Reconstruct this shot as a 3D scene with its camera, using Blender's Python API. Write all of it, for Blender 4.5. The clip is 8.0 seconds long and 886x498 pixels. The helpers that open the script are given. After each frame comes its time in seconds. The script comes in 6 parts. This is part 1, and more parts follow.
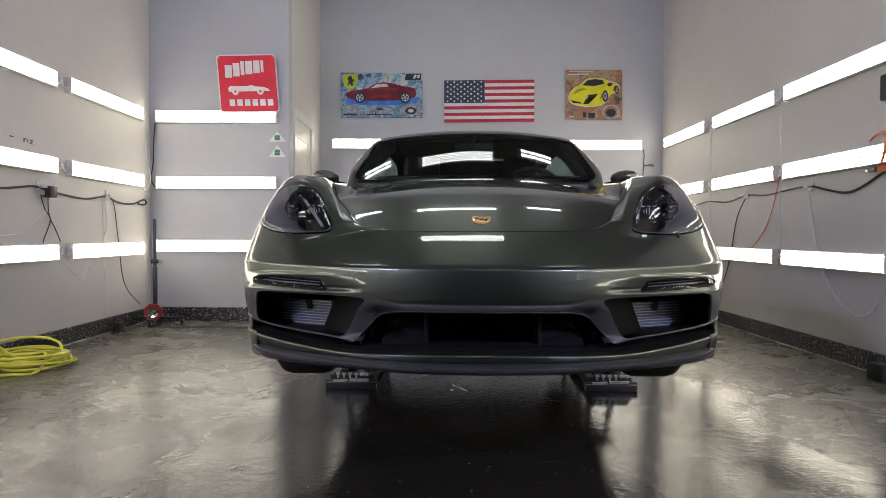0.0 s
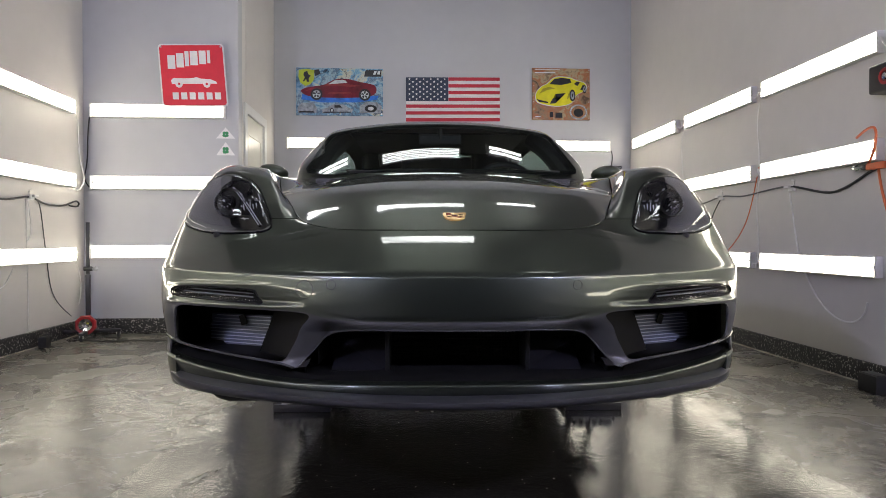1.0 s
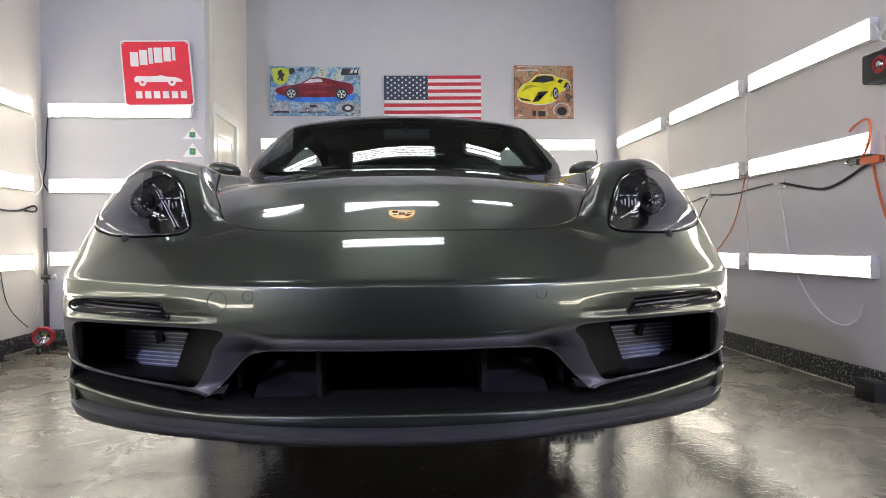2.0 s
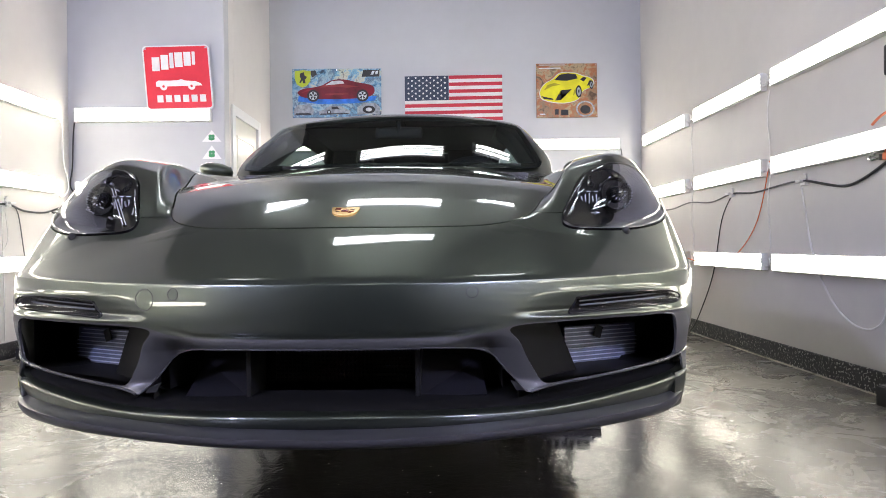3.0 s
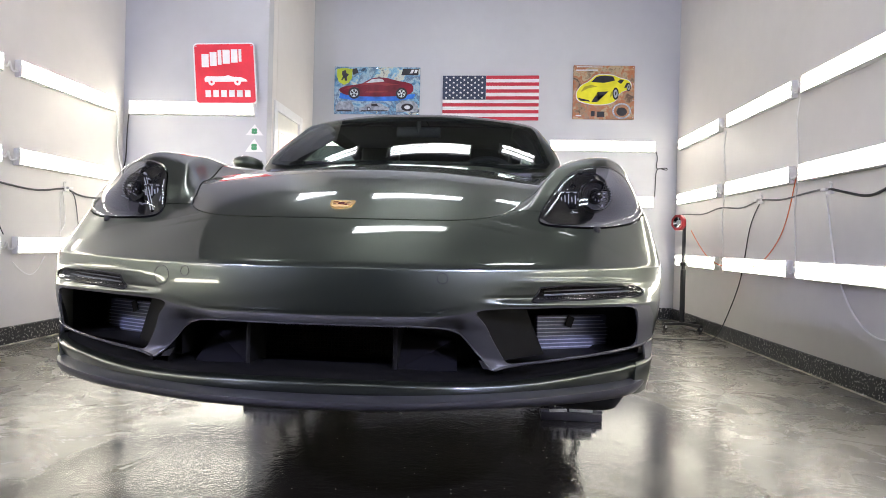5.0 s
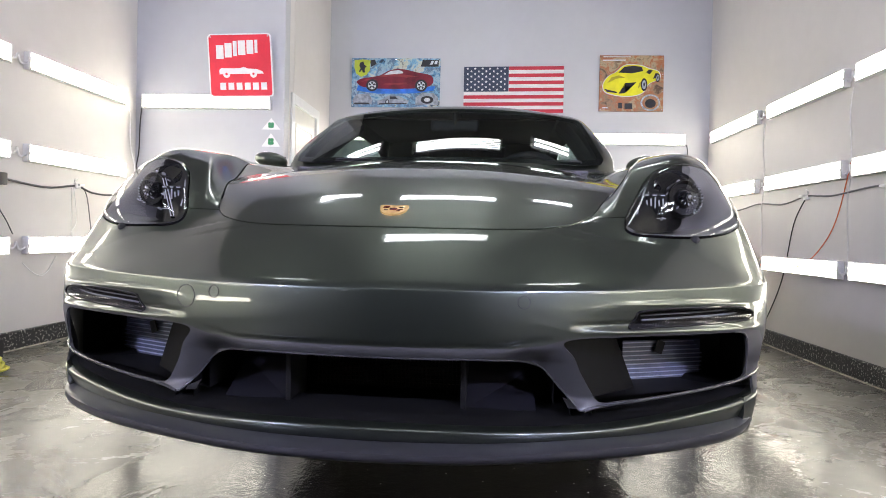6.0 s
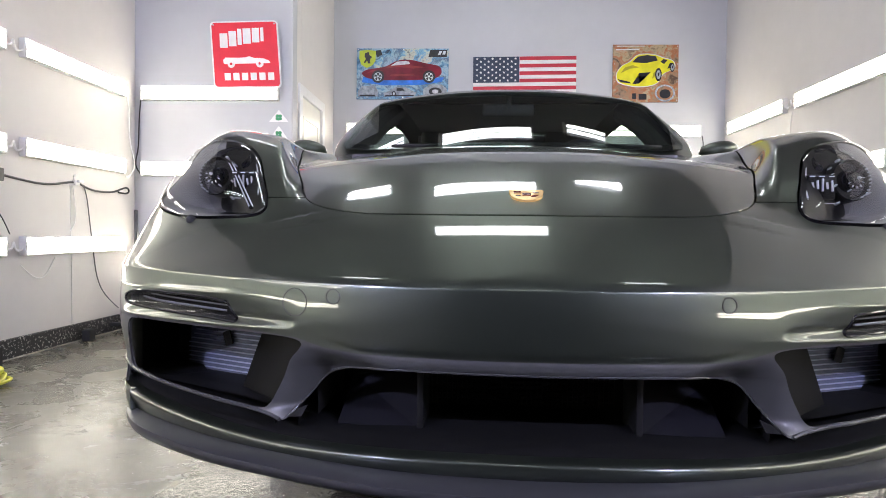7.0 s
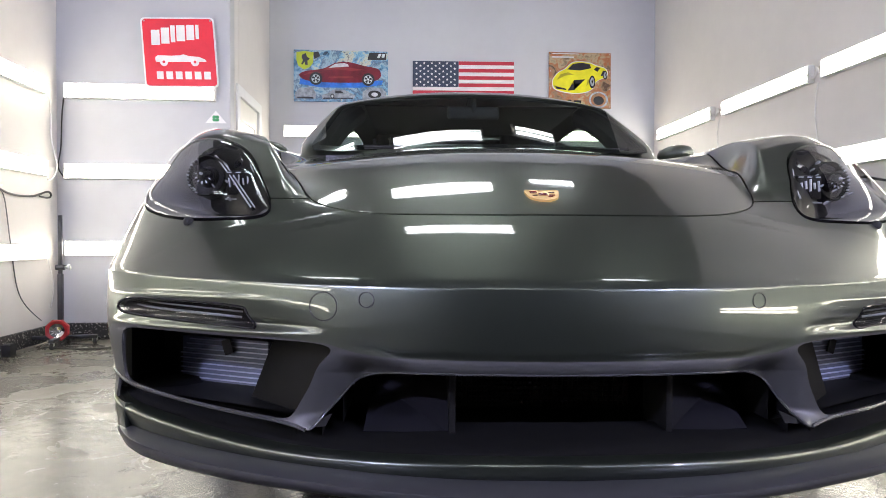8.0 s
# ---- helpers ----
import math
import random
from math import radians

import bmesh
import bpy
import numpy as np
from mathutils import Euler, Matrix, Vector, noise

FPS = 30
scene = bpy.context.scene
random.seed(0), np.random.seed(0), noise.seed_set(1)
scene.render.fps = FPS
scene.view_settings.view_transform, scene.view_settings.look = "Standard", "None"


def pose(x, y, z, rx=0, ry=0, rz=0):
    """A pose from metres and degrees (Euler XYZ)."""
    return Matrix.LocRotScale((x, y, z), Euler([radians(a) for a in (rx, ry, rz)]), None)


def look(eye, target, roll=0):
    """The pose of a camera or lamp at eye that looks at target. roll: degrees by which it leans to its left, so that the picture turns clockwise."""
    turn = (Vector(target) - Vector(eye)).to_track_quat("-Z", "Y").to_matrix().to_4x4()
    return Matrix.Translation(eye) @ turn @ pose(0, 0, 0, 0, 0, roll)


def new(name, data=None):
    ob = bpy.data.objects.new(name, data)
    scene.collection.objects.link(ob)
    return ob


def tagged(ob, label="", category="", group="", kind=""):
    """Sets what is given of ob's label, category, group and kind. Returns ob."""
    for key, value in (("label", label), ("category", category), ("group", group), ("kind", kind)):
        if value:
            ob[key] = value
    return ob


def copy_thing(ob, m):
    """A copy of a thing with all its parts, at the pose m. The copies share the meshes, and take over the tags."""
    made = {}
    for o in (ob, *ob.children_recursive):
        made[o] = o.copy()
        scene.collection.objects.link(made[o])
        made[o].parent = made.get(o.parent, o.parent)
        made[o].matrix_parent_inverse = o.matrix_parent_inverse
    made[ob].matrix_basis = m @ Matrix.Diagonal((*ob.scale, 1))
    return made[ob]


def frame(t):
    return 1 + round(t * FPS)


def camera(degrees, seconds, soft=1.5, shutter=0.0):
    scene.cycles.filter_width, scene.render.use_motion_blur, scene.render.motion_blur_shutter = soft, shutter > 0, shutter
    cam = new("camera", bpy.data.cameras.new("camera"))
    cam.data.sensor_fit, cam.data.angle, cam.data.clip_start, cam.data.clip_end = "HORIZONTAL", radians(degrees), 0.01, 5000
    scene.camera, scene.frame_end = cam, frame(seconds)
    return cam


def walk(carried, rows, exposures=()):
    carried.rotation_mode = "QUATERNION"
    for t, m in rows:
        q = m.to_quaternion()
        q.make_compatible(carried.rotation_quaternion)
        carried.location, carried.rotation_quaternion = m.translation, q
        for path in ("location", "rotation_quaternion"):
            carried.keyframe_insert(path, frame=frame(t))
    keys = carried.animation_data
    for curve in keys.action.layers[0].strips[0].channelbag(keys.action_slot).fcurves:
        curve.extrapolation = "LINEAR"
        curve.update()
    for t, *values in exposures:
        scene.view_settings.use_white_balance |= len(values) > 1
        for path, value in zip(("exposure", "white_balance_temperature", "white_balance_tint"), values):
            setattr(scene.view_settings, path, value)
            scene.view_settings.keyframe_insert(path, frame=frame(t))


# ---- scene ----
# ---- camera and its path ----
cam = camera(69.7, 8.0, soft=0.6)
METRES, EYE, TILT, LEAN, TURN = 2.3, 0.95, 2.45, 0.5, 0.0
ROWS = [
    (0.0, 0.0, 0.0, 0.0, 0.04, -3.76, -0.68),
    (0.5, -0.0052, 0.093, -0.012, -1.28, -3.5, -0.66),
    (1.0, -0.0042, 0.178, -0.0154, -3.43, -3.21, -0.67),
    (1.5, 0.0122, 0.2481, -0.0184, -5.16, -3.0, -0.32),
    (3.0, 0.1584, 0.3032, -0.0267, -0.75, -2.75, 0.06),
    (3.5, 0.2048, 0.247, -0.0251, 0.38, -2.68, -0.44),
    (4.0, 0.2327, 0.2123, -0.0298, 1.01, -2.8, -0.7),
    (5.5, 0.2223, 0.2724, -0.0263, 4.08, -3.29, -1.92),
    (6.0, 0.1609, 0.3407, -0.0161, 4.22, -3.65, -1.7),
    (6.5, 0.0842, 0.4, -0.0311, 3.79, -3.83, -1.76),
    (7.0, 0.0141, 0.4416, -0.0298, 2.73, -3.86, -1.16),
    (7.5, -0.0338, 0.4504, -0.0321, 0.14, -3.69, -0.93),
    (8.0, -0.0644, 0.4521, -0.035, -3.91, -3.33, -0.91),
]
EXPOSURES = [(0.0, -0.16, 6960, 4.0), (1.5, 0.08, 6940, 4.0), (3.0, 0.68, 6680, 4.0), (5.5, 0.68, 6680, 4.0), (8.0, 0.68, 6680, 4.0)]
walk(cam, [(t, pose(0, 0, EYE, TILT, LEAN, TURN) @ pose(METRES * x, METRES * y, METRES * z, 90 + pitch, roll, yaw)) for t, x, y, z, yaw, pitch, roll in ROWS], EXPOSURES)

# ---- world: the room is closed, only a trace of ambient light ----
world = bpy.data.worlds.new("world")
world.use_nodes = True
world.node_tree.nodes["Background"].inputs[0].default_value = (0.6, 0.65, 0.7, 1)
world.node_tree.nodes["Background"].inputs[1].default_value = 0.05
scene.world = world

TUBE_POWER = 10.8
CEILING_POWER = 12.5
FILM_ROUGH, FILM_VARY, FILM_RELIEF = 0.02, 0.08, 0.085
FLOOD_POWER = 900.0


# ---- materials ----
def mat(name, color, rough=0.5, metal=0.0, scale=8.0, vary=0.12, bump=0.0, bump_scale=60.0, coat=0.0, rough_vary=0.0,
        spec=0.5, stretch=(1, 1, 1)):
    m = bpy.data.materials.new(name)
    m.use_nodes = True
    nt = m.node_tree
    b = nt.nodes["Principled BSDF"]
    b.inputs["Roughness"].default_value = rough
    b.inputs["Metallic"].default_value = metal
    b.inputs["Coat Weight"].default_value = coat
    b.inputs["Coat Roughness"].default_value = 0.015
    b.inputs["Coat IOR"].default_value = 1.6
    b.inputs["Specular IOR Level"].default_value = spec
    co = nt.nodes.new("ShaderNodeTexCoord")
    mp = nt.nodes.new("ShaderNodeMapping")
    mp.inputs["Scale"].default_value = stretch
    nt.links.new(co.outputs["Object"], mp.inputs[0])
    n1 = nt.nodes.new("ShaderNodeTexNoise")
    n1.inputs["Scale"].default_value = scale
    n1.inputs["Detail"].default_value = 6
    n2 = nt.nodes.new("ShaderNodeTexNoise")
    n2.inputs["Scale"].default_value = scale * 9
    n2.inputs["Detail"].default_value = 4
    nt.links.new(mp.outputs[0], n1.inputs["Vector"])
    nt.links.new(mp.outputs[0], n2.inputs["Vector"])
    mix = nt.nodes.new("ShaderNodeMath")
    mix.operation = "MULTIPLY_ADD"
    mix.inputs[1].default_value = 0.4
    nt.links.new(n2.outputs[0], mix.inputs[0])
    nt.links.new(n1.outputs[0], mix.inputs[2])
    ramp = nt.nodes.new("ShaderNodeMapRange")
    ramp.inputs["From Min"].default_value = 0.45
    ramp.inputs["From Max"].default_value = 0.95
    ramp.inputs["To Min"].default_value = 1 - vary
    ramp.inputs["To Max"].default_value = 1 + vary
    nt.links.new(mix.outputs[0], ramp.inputs[0])
    mul = nt.nodes.new("ShaderNodeVectorMath")
    mul.operation = "SCALE"
    mul.inputs[0].default_value = color
    nt.links.new(ramp.outputs[0], mul.inputs["Scale"])
    nt.links.new(mul.outputs[0], b.inputs["Base Color"])
    if rough_vary:
        rr = nt.nodes.new("ShaderNodeMapRange")
        rr.inputs["From Min"].default_value = 0.4
        rr.inputs["From Max"].default_value = 1.0
        rr.inputs["To Min"].default_value = max(0.0, rough - rough_vary)
        rr.inputs["To Max"].default_value = rough + rough_vary
        nt.links.new(mix.outputs[0], rr.inputs[0])
        nt.links.new(rr.outputs[0], b.inputs["Roughness"])
    if bump:
        n3 = nt.nodes.new("ShaderNodeTexNoise")
        n3.inputs["Scale"].default_value = bump_scale
        n3.inputs["Detail"].default_value = 5
        nt.links.new(mp.outputs[0], n3.inputs["Vector"])
        bp = nt.nodes.new("ShaderNodeBump")
        bp.inputs["Strength"].default_value = bump
        bp.inputs["Distance"].default_value = 0.004
        nt.links.new(n3.outputs[0], bp.inputs["Height"])
        nt.links.new(bp.outputs[0], b.inputs["Normal"])
    return m


def glow(name, color, power):
    m = bpy.data.materials.new(name)
    m.use_nodes = True
    b = m.node_tree.nodes["Principled BSDF"]
    b.inputs["Base Color"].default_value = (0.9, 0.9, 0.9, 1)
    b.inputs["Emission Color"].default_value = (*color, 1)
    b.inputs["Emission Strength"].default_value = power
    return m


def glass(name, tint=(1, 1, 1), rough=0.0, ior=1.45, clear=0.9):
    """Thin clear sheet: mostly see-through, with a mirror-like gloss."""
    base = ((ior - 1) / (ior + 1)) ** 2
    m = bpy.data.materials.new(name)
    m.use_nodes = True
    nt = m.node_tree
    nt.nodes.remove(nt.nodes["Principled BSDF"])
    tr = nt.nodes.new("ShaderNodeBsdfTransparent")
    tr.inputs[0].default_value = (*[c * clear for c in tint], 1)
    gl = nt.nodes.new("ShaderNodeBsdfGlossy")
    gl.inputs["Roughness"].default_value = rough
    lw = nt.nodes.new("ShaderNodeLayerWeight")
    lw.inputs[0].default_value = 0.5
    pw = nt.nodes.new("ShaderNodeMath")
    pw.operation = "POWER"
    pw.inputs[1].default_value = 5.0
    nt.links.new(lw.outputs["Facing"], pw.inputs[0])
    fr = nt.nodes.new("ShaderNodeMath")
    fr.operation = "MULTIPLY_ADD"
    fr.inputs[1].default_value = 1 - base
    fr.inputs[2].default_value = base
    nt.links.new(pw.outputs[0], fr.inputs[0])
    mx = nt.nodes.new("ShaderNodeMixShader")
    nt.links.new(fr.outputs[0], mx.inputs[0])
    nt.links.new(tr.outputs[0], mx.inputs[1])
    nt.links.new(gl.outputs[0], mx.inputs[2])
    nt.links.new(mx.outputs[0], nt.nodes["Material Output"].inputs[0])
    return m


M_WALL = mat("wall_paint_warm_white", (0.675, 0.645, 0.615), 0.45, scale=0.8, vary=0.05, bump=0.08, bump_scale=140)
M_WALL_GREY = mat("wall_paint_cool_grey", (0.505, 0.51, 0.523), 0.5, scale=0.8, vary=0.05, bump=0.08, bump_scale=140)
M_CEIL = mat("dark_painted_ceiling", (0.06, 0.06, 0.063), 0.8, scale=3, vary=0.1)
# tone of the unseen closing wall, dark and bluish to shape the bumper's reflections
M_DARKWALL = mat("unseen_wall_dark_grey", (0.07, 0.07, 0.09), 0.6, scale=0.8, vary=0.08, bump=0.08, bump_scale=140)
M_WHITE = mat("white_enamel", (0.78, 0.78, 0.77), 0.35, scale=12, vary=0.04)
M_CLEARWHITE = mat("frosted_end_cap", (0.80, 0.795, 0.78), 0.3, scale=12, vary=0.05)
M_DOOR = mat("door_paint", (0.80, 0.78, 0.70), 0.35, scale=5, vary=0.05)
M_BLACK = mat("black_plastic", (0.018, 0.018, 0.02), 0.4, scale=30, vary=0.2, bump=0.05, bump_scale=300)
# black plastic darkened further, so that lit recesses keep their shade
M_DEEP = mat("deep_black_plastic", (0.006, 0.006, 0.0062), 0.55, scale=30, vary=0.2, spec=0.22)
M_GLOSSBLACK = mat("gloss_black", (0.012, 0.012, 0.013), 0.08, scale=30, vary=0.1)
M_SATIN = mat("satin_dark_trim", (0.052, 0.052, 0.052), 0.38, 0.0, scale=40, vary=0.08)
M_RUBBER = mat("rubber", (0.016, 0.016, 0.017), 0.7, scale=40, vary=0.2, bump=0.1, bump_scale=200)
M_CHROME = mat("chrome", (0.75, 0.75, 0.76), 0.08, 1.0, scale=30, vary=0.03)
M_STEEL = mat("galvanised_steel", (0.5, 0.51, 0.5), 0.35, 0.9, scale=25, vary=0.25, rough_vary=0.15)
# fins coloured pale and bluish, as the cool front light would tint them
M_ALU = mat("radiator_fins", (0.42, 0.45, 0.56), 0.35, 0.4, scale=30, vary=0.15)
M_GOLD = mat("gold_enamel", (0.80, 0.52, 0.20), 0.25, 0.5, scale=40, vary=0.1)
M_RED = mat("red_enamel", (0.74, 0.04, 0.065), 0.3, scale=6, vary=0.08)
M_REDPLASTIC = mat("red_plastic", (0.32, 0.015, 0.02), 0.35, scale=12, vary=0.1)
M_ORANGE = mat("orange_cord", (0.80, 0.20, 0.08), 0.5, scale=20, vary=0.1)
M_YELLOW = mat("yellow_cord", (0.65, 0.62, 0.06), 0.45, scale=20, vary=0.15)
M_CORDWHITE = mat("white_cord", (0.84, 0.83, 0.81), 0.5, scale=20, vary=0.08)
M_CORDBLACK = mat("black_cord", (0.02, 0.02, 0.02), 0.5, scale=20, vary=0.2)
M_TUBE = glow("lit_tube", (1.0, 0.925, 0.825), TUBE_POWER)
M_CEILTUBE = glow("lit_ceiling_tube", (0.90, 0.94, 1.0), CEILING_POWER)
M_CLEAR = glass("clear_lens", (1, 1, 1), 0.0, 1.7, 0.94)
M_DAYGLASS = glass("day_lamp_cover", (0.8, 0.8, 0.8), 0.0, 1.42, 0.8)
M_WINDOW = glass("tinted_window", (0.68, 0.82, 0.76), 0.0, 1.5, 0.85)
M_SCREEN = glass("windscreen_glass", (0.75, 0.85, 0.8), 0.0, 1.5, 0.75)


def paint_material():
    """Grey-green metallic paint: flakes under a clear coat."""
    m = mat("grey_green_metallic_paint", (0.080, 0.093, 0.073), 0.31, 0.88, scale=700, vary=0.1, coat=1.0)
    return m


def floor_material():
    """Sealed grey-beige concrete: an uneven glossy film with shade painted in, duller worn patches, stains and pale
    chips.
    """
    m = mat("sealed_concrete", (0.106, 0.100, 0.084), 0.3, scale=1.3, vary=0.38, spec=0.28)
    nt = m.node_tree
    b = nt.nodes["Principled BSDF"]
    co = nt.nodes.new("ShaderNodeTexCoord")

    def calc(operation, a, b=None, c=None):
        n = nt.nodes.new("ShaderNodeMath")
        n.operation = operation
        for k, v in enumerate((a, b, c)):
            if isinstance(v, (int, float)):
                n.inputs[k].default_value = v
            elif v is not None:
                nt.links.new(v, n.inputs[k])
        return n.outputs[0]

    def noise(scale, detail, rough=0.5, distortion=0.0):
        n = nt.nodes.new("ShaderNodeTexNoise")
        n.inputs["Scale"].default_value = scale
        n.inputs["Detail"].default_value = detail
        n.inputs["Roughness"].default_value = rough
        n.inputs["Distortion"].default_value = distortion
        nt.links.new(co.outputs["Object"], n.inputs["Vector"])
        return n.outputs[0]

    def ramp(value, lo, hi, a=0.0, b_=1.0):
        n = nt.nodes.new("ShaderNodeMapRange")
        n.interpolation_type = "SMOOTHSTEP"
        for k, v in enumerate((lo, hi, a, b_)):
            n.inputs[k + 1].default_value = v
        nt.links.new(value, n.inputs[0])
        return n.outputs[0]

    def mixed(factor, first, second):
        n = nt.nodes.new("ShaderNodeMix")
        n.data_type = "RGBA"
        nt.links.new(factor, n.inputs[0])
        nt.links.new(first, n.inputs[6])
        n.inputs[7].default_value = (*second, 1)
        return n.outputs[2]

    # the film lies down the middle of the bay, worn off towards the walls; its mask also places the painted shade
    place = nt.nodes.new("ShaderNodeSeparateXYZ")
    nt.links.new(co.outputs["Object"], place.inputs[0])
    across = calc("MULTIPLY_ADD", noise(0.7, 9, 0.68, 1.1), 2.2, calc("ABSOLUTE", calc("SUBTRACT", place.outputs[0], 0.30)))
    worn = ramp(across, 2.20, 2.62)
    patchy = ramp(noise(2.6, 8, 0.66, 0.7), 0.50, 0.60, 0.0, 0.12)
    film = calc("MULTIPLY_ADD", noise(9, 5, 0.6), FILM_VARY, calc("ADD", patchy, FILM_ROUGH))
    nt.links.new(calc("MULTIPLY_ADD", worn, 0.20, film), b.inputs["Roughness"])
    relief = nt.nodes.new("ShaderNodeBump")
    relief.inputs["Distance"].default_value = 0.010
    relief.inputs["Strength"].default_value = FILM_RELIEF
    nt.links.new(calc("MULTIPLY_ADD", noise(140, 2, 0.5), 0.10, calc("MULTIPLY_ADD", noise(11, 4, 0.6, 0.8), 1.3, noise(46, 3, 0.6, 0.8))), relief.inputs["Height"])
    nt.links.new(relief.outputs[0], b.inputs["Normal"])
    chips = nt.nodes.new("ShaderNodeTexVoronoi")
    chips.inputs["Scale"].default_value = 26
    nt.links.new(co.outputs["Object"], chips.inputs["Vector"])
    sep = nt.nodes.new("ShaderNodeSeparateColor")
    nt.links.new(chips.outputs["Color"], sep.inputs[0])
    dots = calc("MULTIPLY", ramp(chips.outputs["Distance"], 0.085, 0.05), calc("GREATER_THAN", sep.outputs[0], 0.55))
    stain = ramp(noise(0.9, 8, 0.7, 1.2), 0.52, 0.72, 0.0, 0.55)
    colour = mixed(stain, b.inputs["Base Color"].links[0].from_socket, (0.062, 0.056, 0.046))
    # near-black along the film: the car's shade and dark reflection put into colour
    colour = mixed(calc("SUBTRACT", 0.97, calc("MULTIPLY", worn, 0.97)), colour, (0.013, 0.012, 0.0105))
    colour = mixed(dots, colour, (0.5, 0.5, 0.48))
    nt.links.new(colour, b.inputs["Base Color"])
    return m


def terrazzo_material():
    """Black cove base with pale chips."""
    m = mat("black_speckled_base", (0.022, 0.022, 0.022), 0.35, scale=20, vary=0.3, bump=0.2, bump_scale=60)
    nt = m.node_tree
    b = nt.nodes["Principled BSDF"]
    co = nt.nodes.new("ShaderNodeTexCoord")
    no = nt.nodes.new("ShaderNodeTexNoise")
    no.inputs["Scale"].default_value = 62
    no.inputs["Detail"].default_value = 3
    nt.links.new(co.outputs["Object"], no.inputs["Vector"])
    lim = nt.nodes.new("ShaderNodeMapRange")
    lim.inputs["From Min"].default_value = 0.575
    lim.inputs["From Max"].default_value = 0.63
    nt.links.new(no.outputs[0], lim.inputs[0])
    old = b.inputs["Base Color"].links[0].from_socket
    mx = nt.nodes.new("ShaderNodeMix")
    mx.data_type = "RGBA"
    nt.links.new(lim.outputs[0], mx.inputs[0])
    nt.links.new(old, mx.inputs[6])
    mx.inputs[7].default_value = (0.42, 0.41, 0.38, 1)
    nt.links.new(mx.outputs[2], b.inputs["Base Color"])
    return m


M_PAINT = paint_material()
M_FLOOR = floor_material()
M_BASE = terrazzo_material()


# ---- mesh helpers ----
def mesh_object(name, verts, faces, material, parent=None, label="", smooth=True, normals=None, angle=35):
    me = bpy.data.meshes.new(name)
    me.from_pydata([tuple(map(float, v[:3])) for v in verts], [], [tuple(map(int, f)) for f in faces])
    me.materials.append(material)
    if smooth:
        me.polygons.foreach_set("use_smooth", [True] * len(me.polygons))
        if normals is not None:
            me.normals_split_custom_set_from_vertices([tuple(map(float, n)) for n in normals])
        else:
            me.set_sharp_from_angle(angle=radians(angle))
    me.update()
    ob = new(name, me)
    if parent is not None:
        ob.parent = parent
    if label:
        ob["label"] = label
    return ob


def part(name, bm, material, parent=None, label="", smooth=True, angle=35):
    me = bpy.data.meshes.new(name)
    bmesh.ops.recalc_face_normals(bm, faces=bm.faces)
    bm.to_mesh(me)
    bm.free()
    me.materials.append(material)
    if smooth:
        me.polygons.foreach_set("use_smooth", [True] * len(me.polygons))
        me.set_sharp_from_angle(angle=radians(angle))
    ob = new(name, me)
    if parent is not None:
        ob.parent = parent
    if label:
        ob["label"] = label
    return ob


def add_box(bm, lo, hi, bevel=0.0, seg=2, m=None):
    c = [(a + b) / 2 for a, b in zip(lo, hi)]
    s = [b - a for a, b in zip(lo, hi)]
    t = Matrix.Translation(c) @ Matrix.Diagonal((*s, 1))
    if m is not None:
        t = m @ t
    vs = bmesh.ops.create_cube(bm, size=1, matrix=t)["verts"]
    if bevel:
        es = list({e for v in vs for e in v.link_edges})
        bmesh.ops.bevel(bm, geom=es, offset=bevel, segments=seg, affect="EDGES", profile=0.6)
    return bm


def box(lo, hi, bevel=0.0, seg=2, m=None):
    return add_box(bmesh.new(), lo, hi, bevel, seg, m)


def add_cyl(bm, a, b, r, seg=16, r2=None):
    a, b = Vector(a), Vector(b)
    q = (b - a).to_track_quat("Z", "Y").to_matrix().to_4x4()
    bmesh.ops.create_cone(bm, cap_ends=True, segments=seg, radius1=r, radius2=r if r2 is None else r2, depth=(b - a).length,
                          matrix=Matrix.Translation((a + b) / 2) @ q)
    return bm


def cyl(a, b, r, seg=16, r2=None):
    return add_cyl(bmesh.new(), a, b, r, seg, r2)


def lathe(profile, axis_m, seg=32):
    """Closed or open profile of (radius, height), turned about the local z axis of axis_m."""
    bm = bmesh.new()
    rings = []
    for r, h in profile:
        rings.append([bm.verts.new(axis_m @ Vector((r * math.cos(2 * math.pi * k / seg), r * math.sin(2 * math.pi * k / seg), h))) for k in range(seg)])
    for r0, r1 in zip(rings, rings[1:]):
        for k in range(seg):
            bm.faces.new((r0[k], r0[(k + 1) % seg], r1[(k + 1) % seg], r1[k]))
    return bm


def spline(points, u):
    """Natural cubic spline through points (n, k) at parameters u in 0 .. n - 1."""
    p = np.asarray(points, float)
    n = len(p)
    if n == 2:
        return p[0] + (p[1] - p[0]) * np.asarray(u)[:, None]
    a = np.zeros((n, n))
    b = np.zeros_like(p)
    a[0, 0] = a[-1, -1] = 1
    for i in range(1, n - 1):
        a[i, i - 1], a[i, i], a[i, i + 1] = 1, 4, 1
        b[i] = 6 * (p[i + 1] - 2 * p[i] + p[i - 1])
    m = np.linalg.solve(a, b)
    u = np.asarray(u, float)
    i = np.clip(np.floor(u).astype(int), 0, n - 2)
    f = (u - i)[:, None]
    g = 1 - f
    return g * p[i] + f * p[i + 1] + ((g ** 3 - g) * m[i] + (f ** 3 - f) * m[i + 1]) / 6


def closed_curve(points, per=8):
    """A smooth closed outline through points."""
    p = np.asarray(points, float)
    n = len(p)
    q = np.concatenate([p[-4:], p, p[:4]])
    return spline(q, np.linspace(4, 4 + n, n * per, endpoint=False))


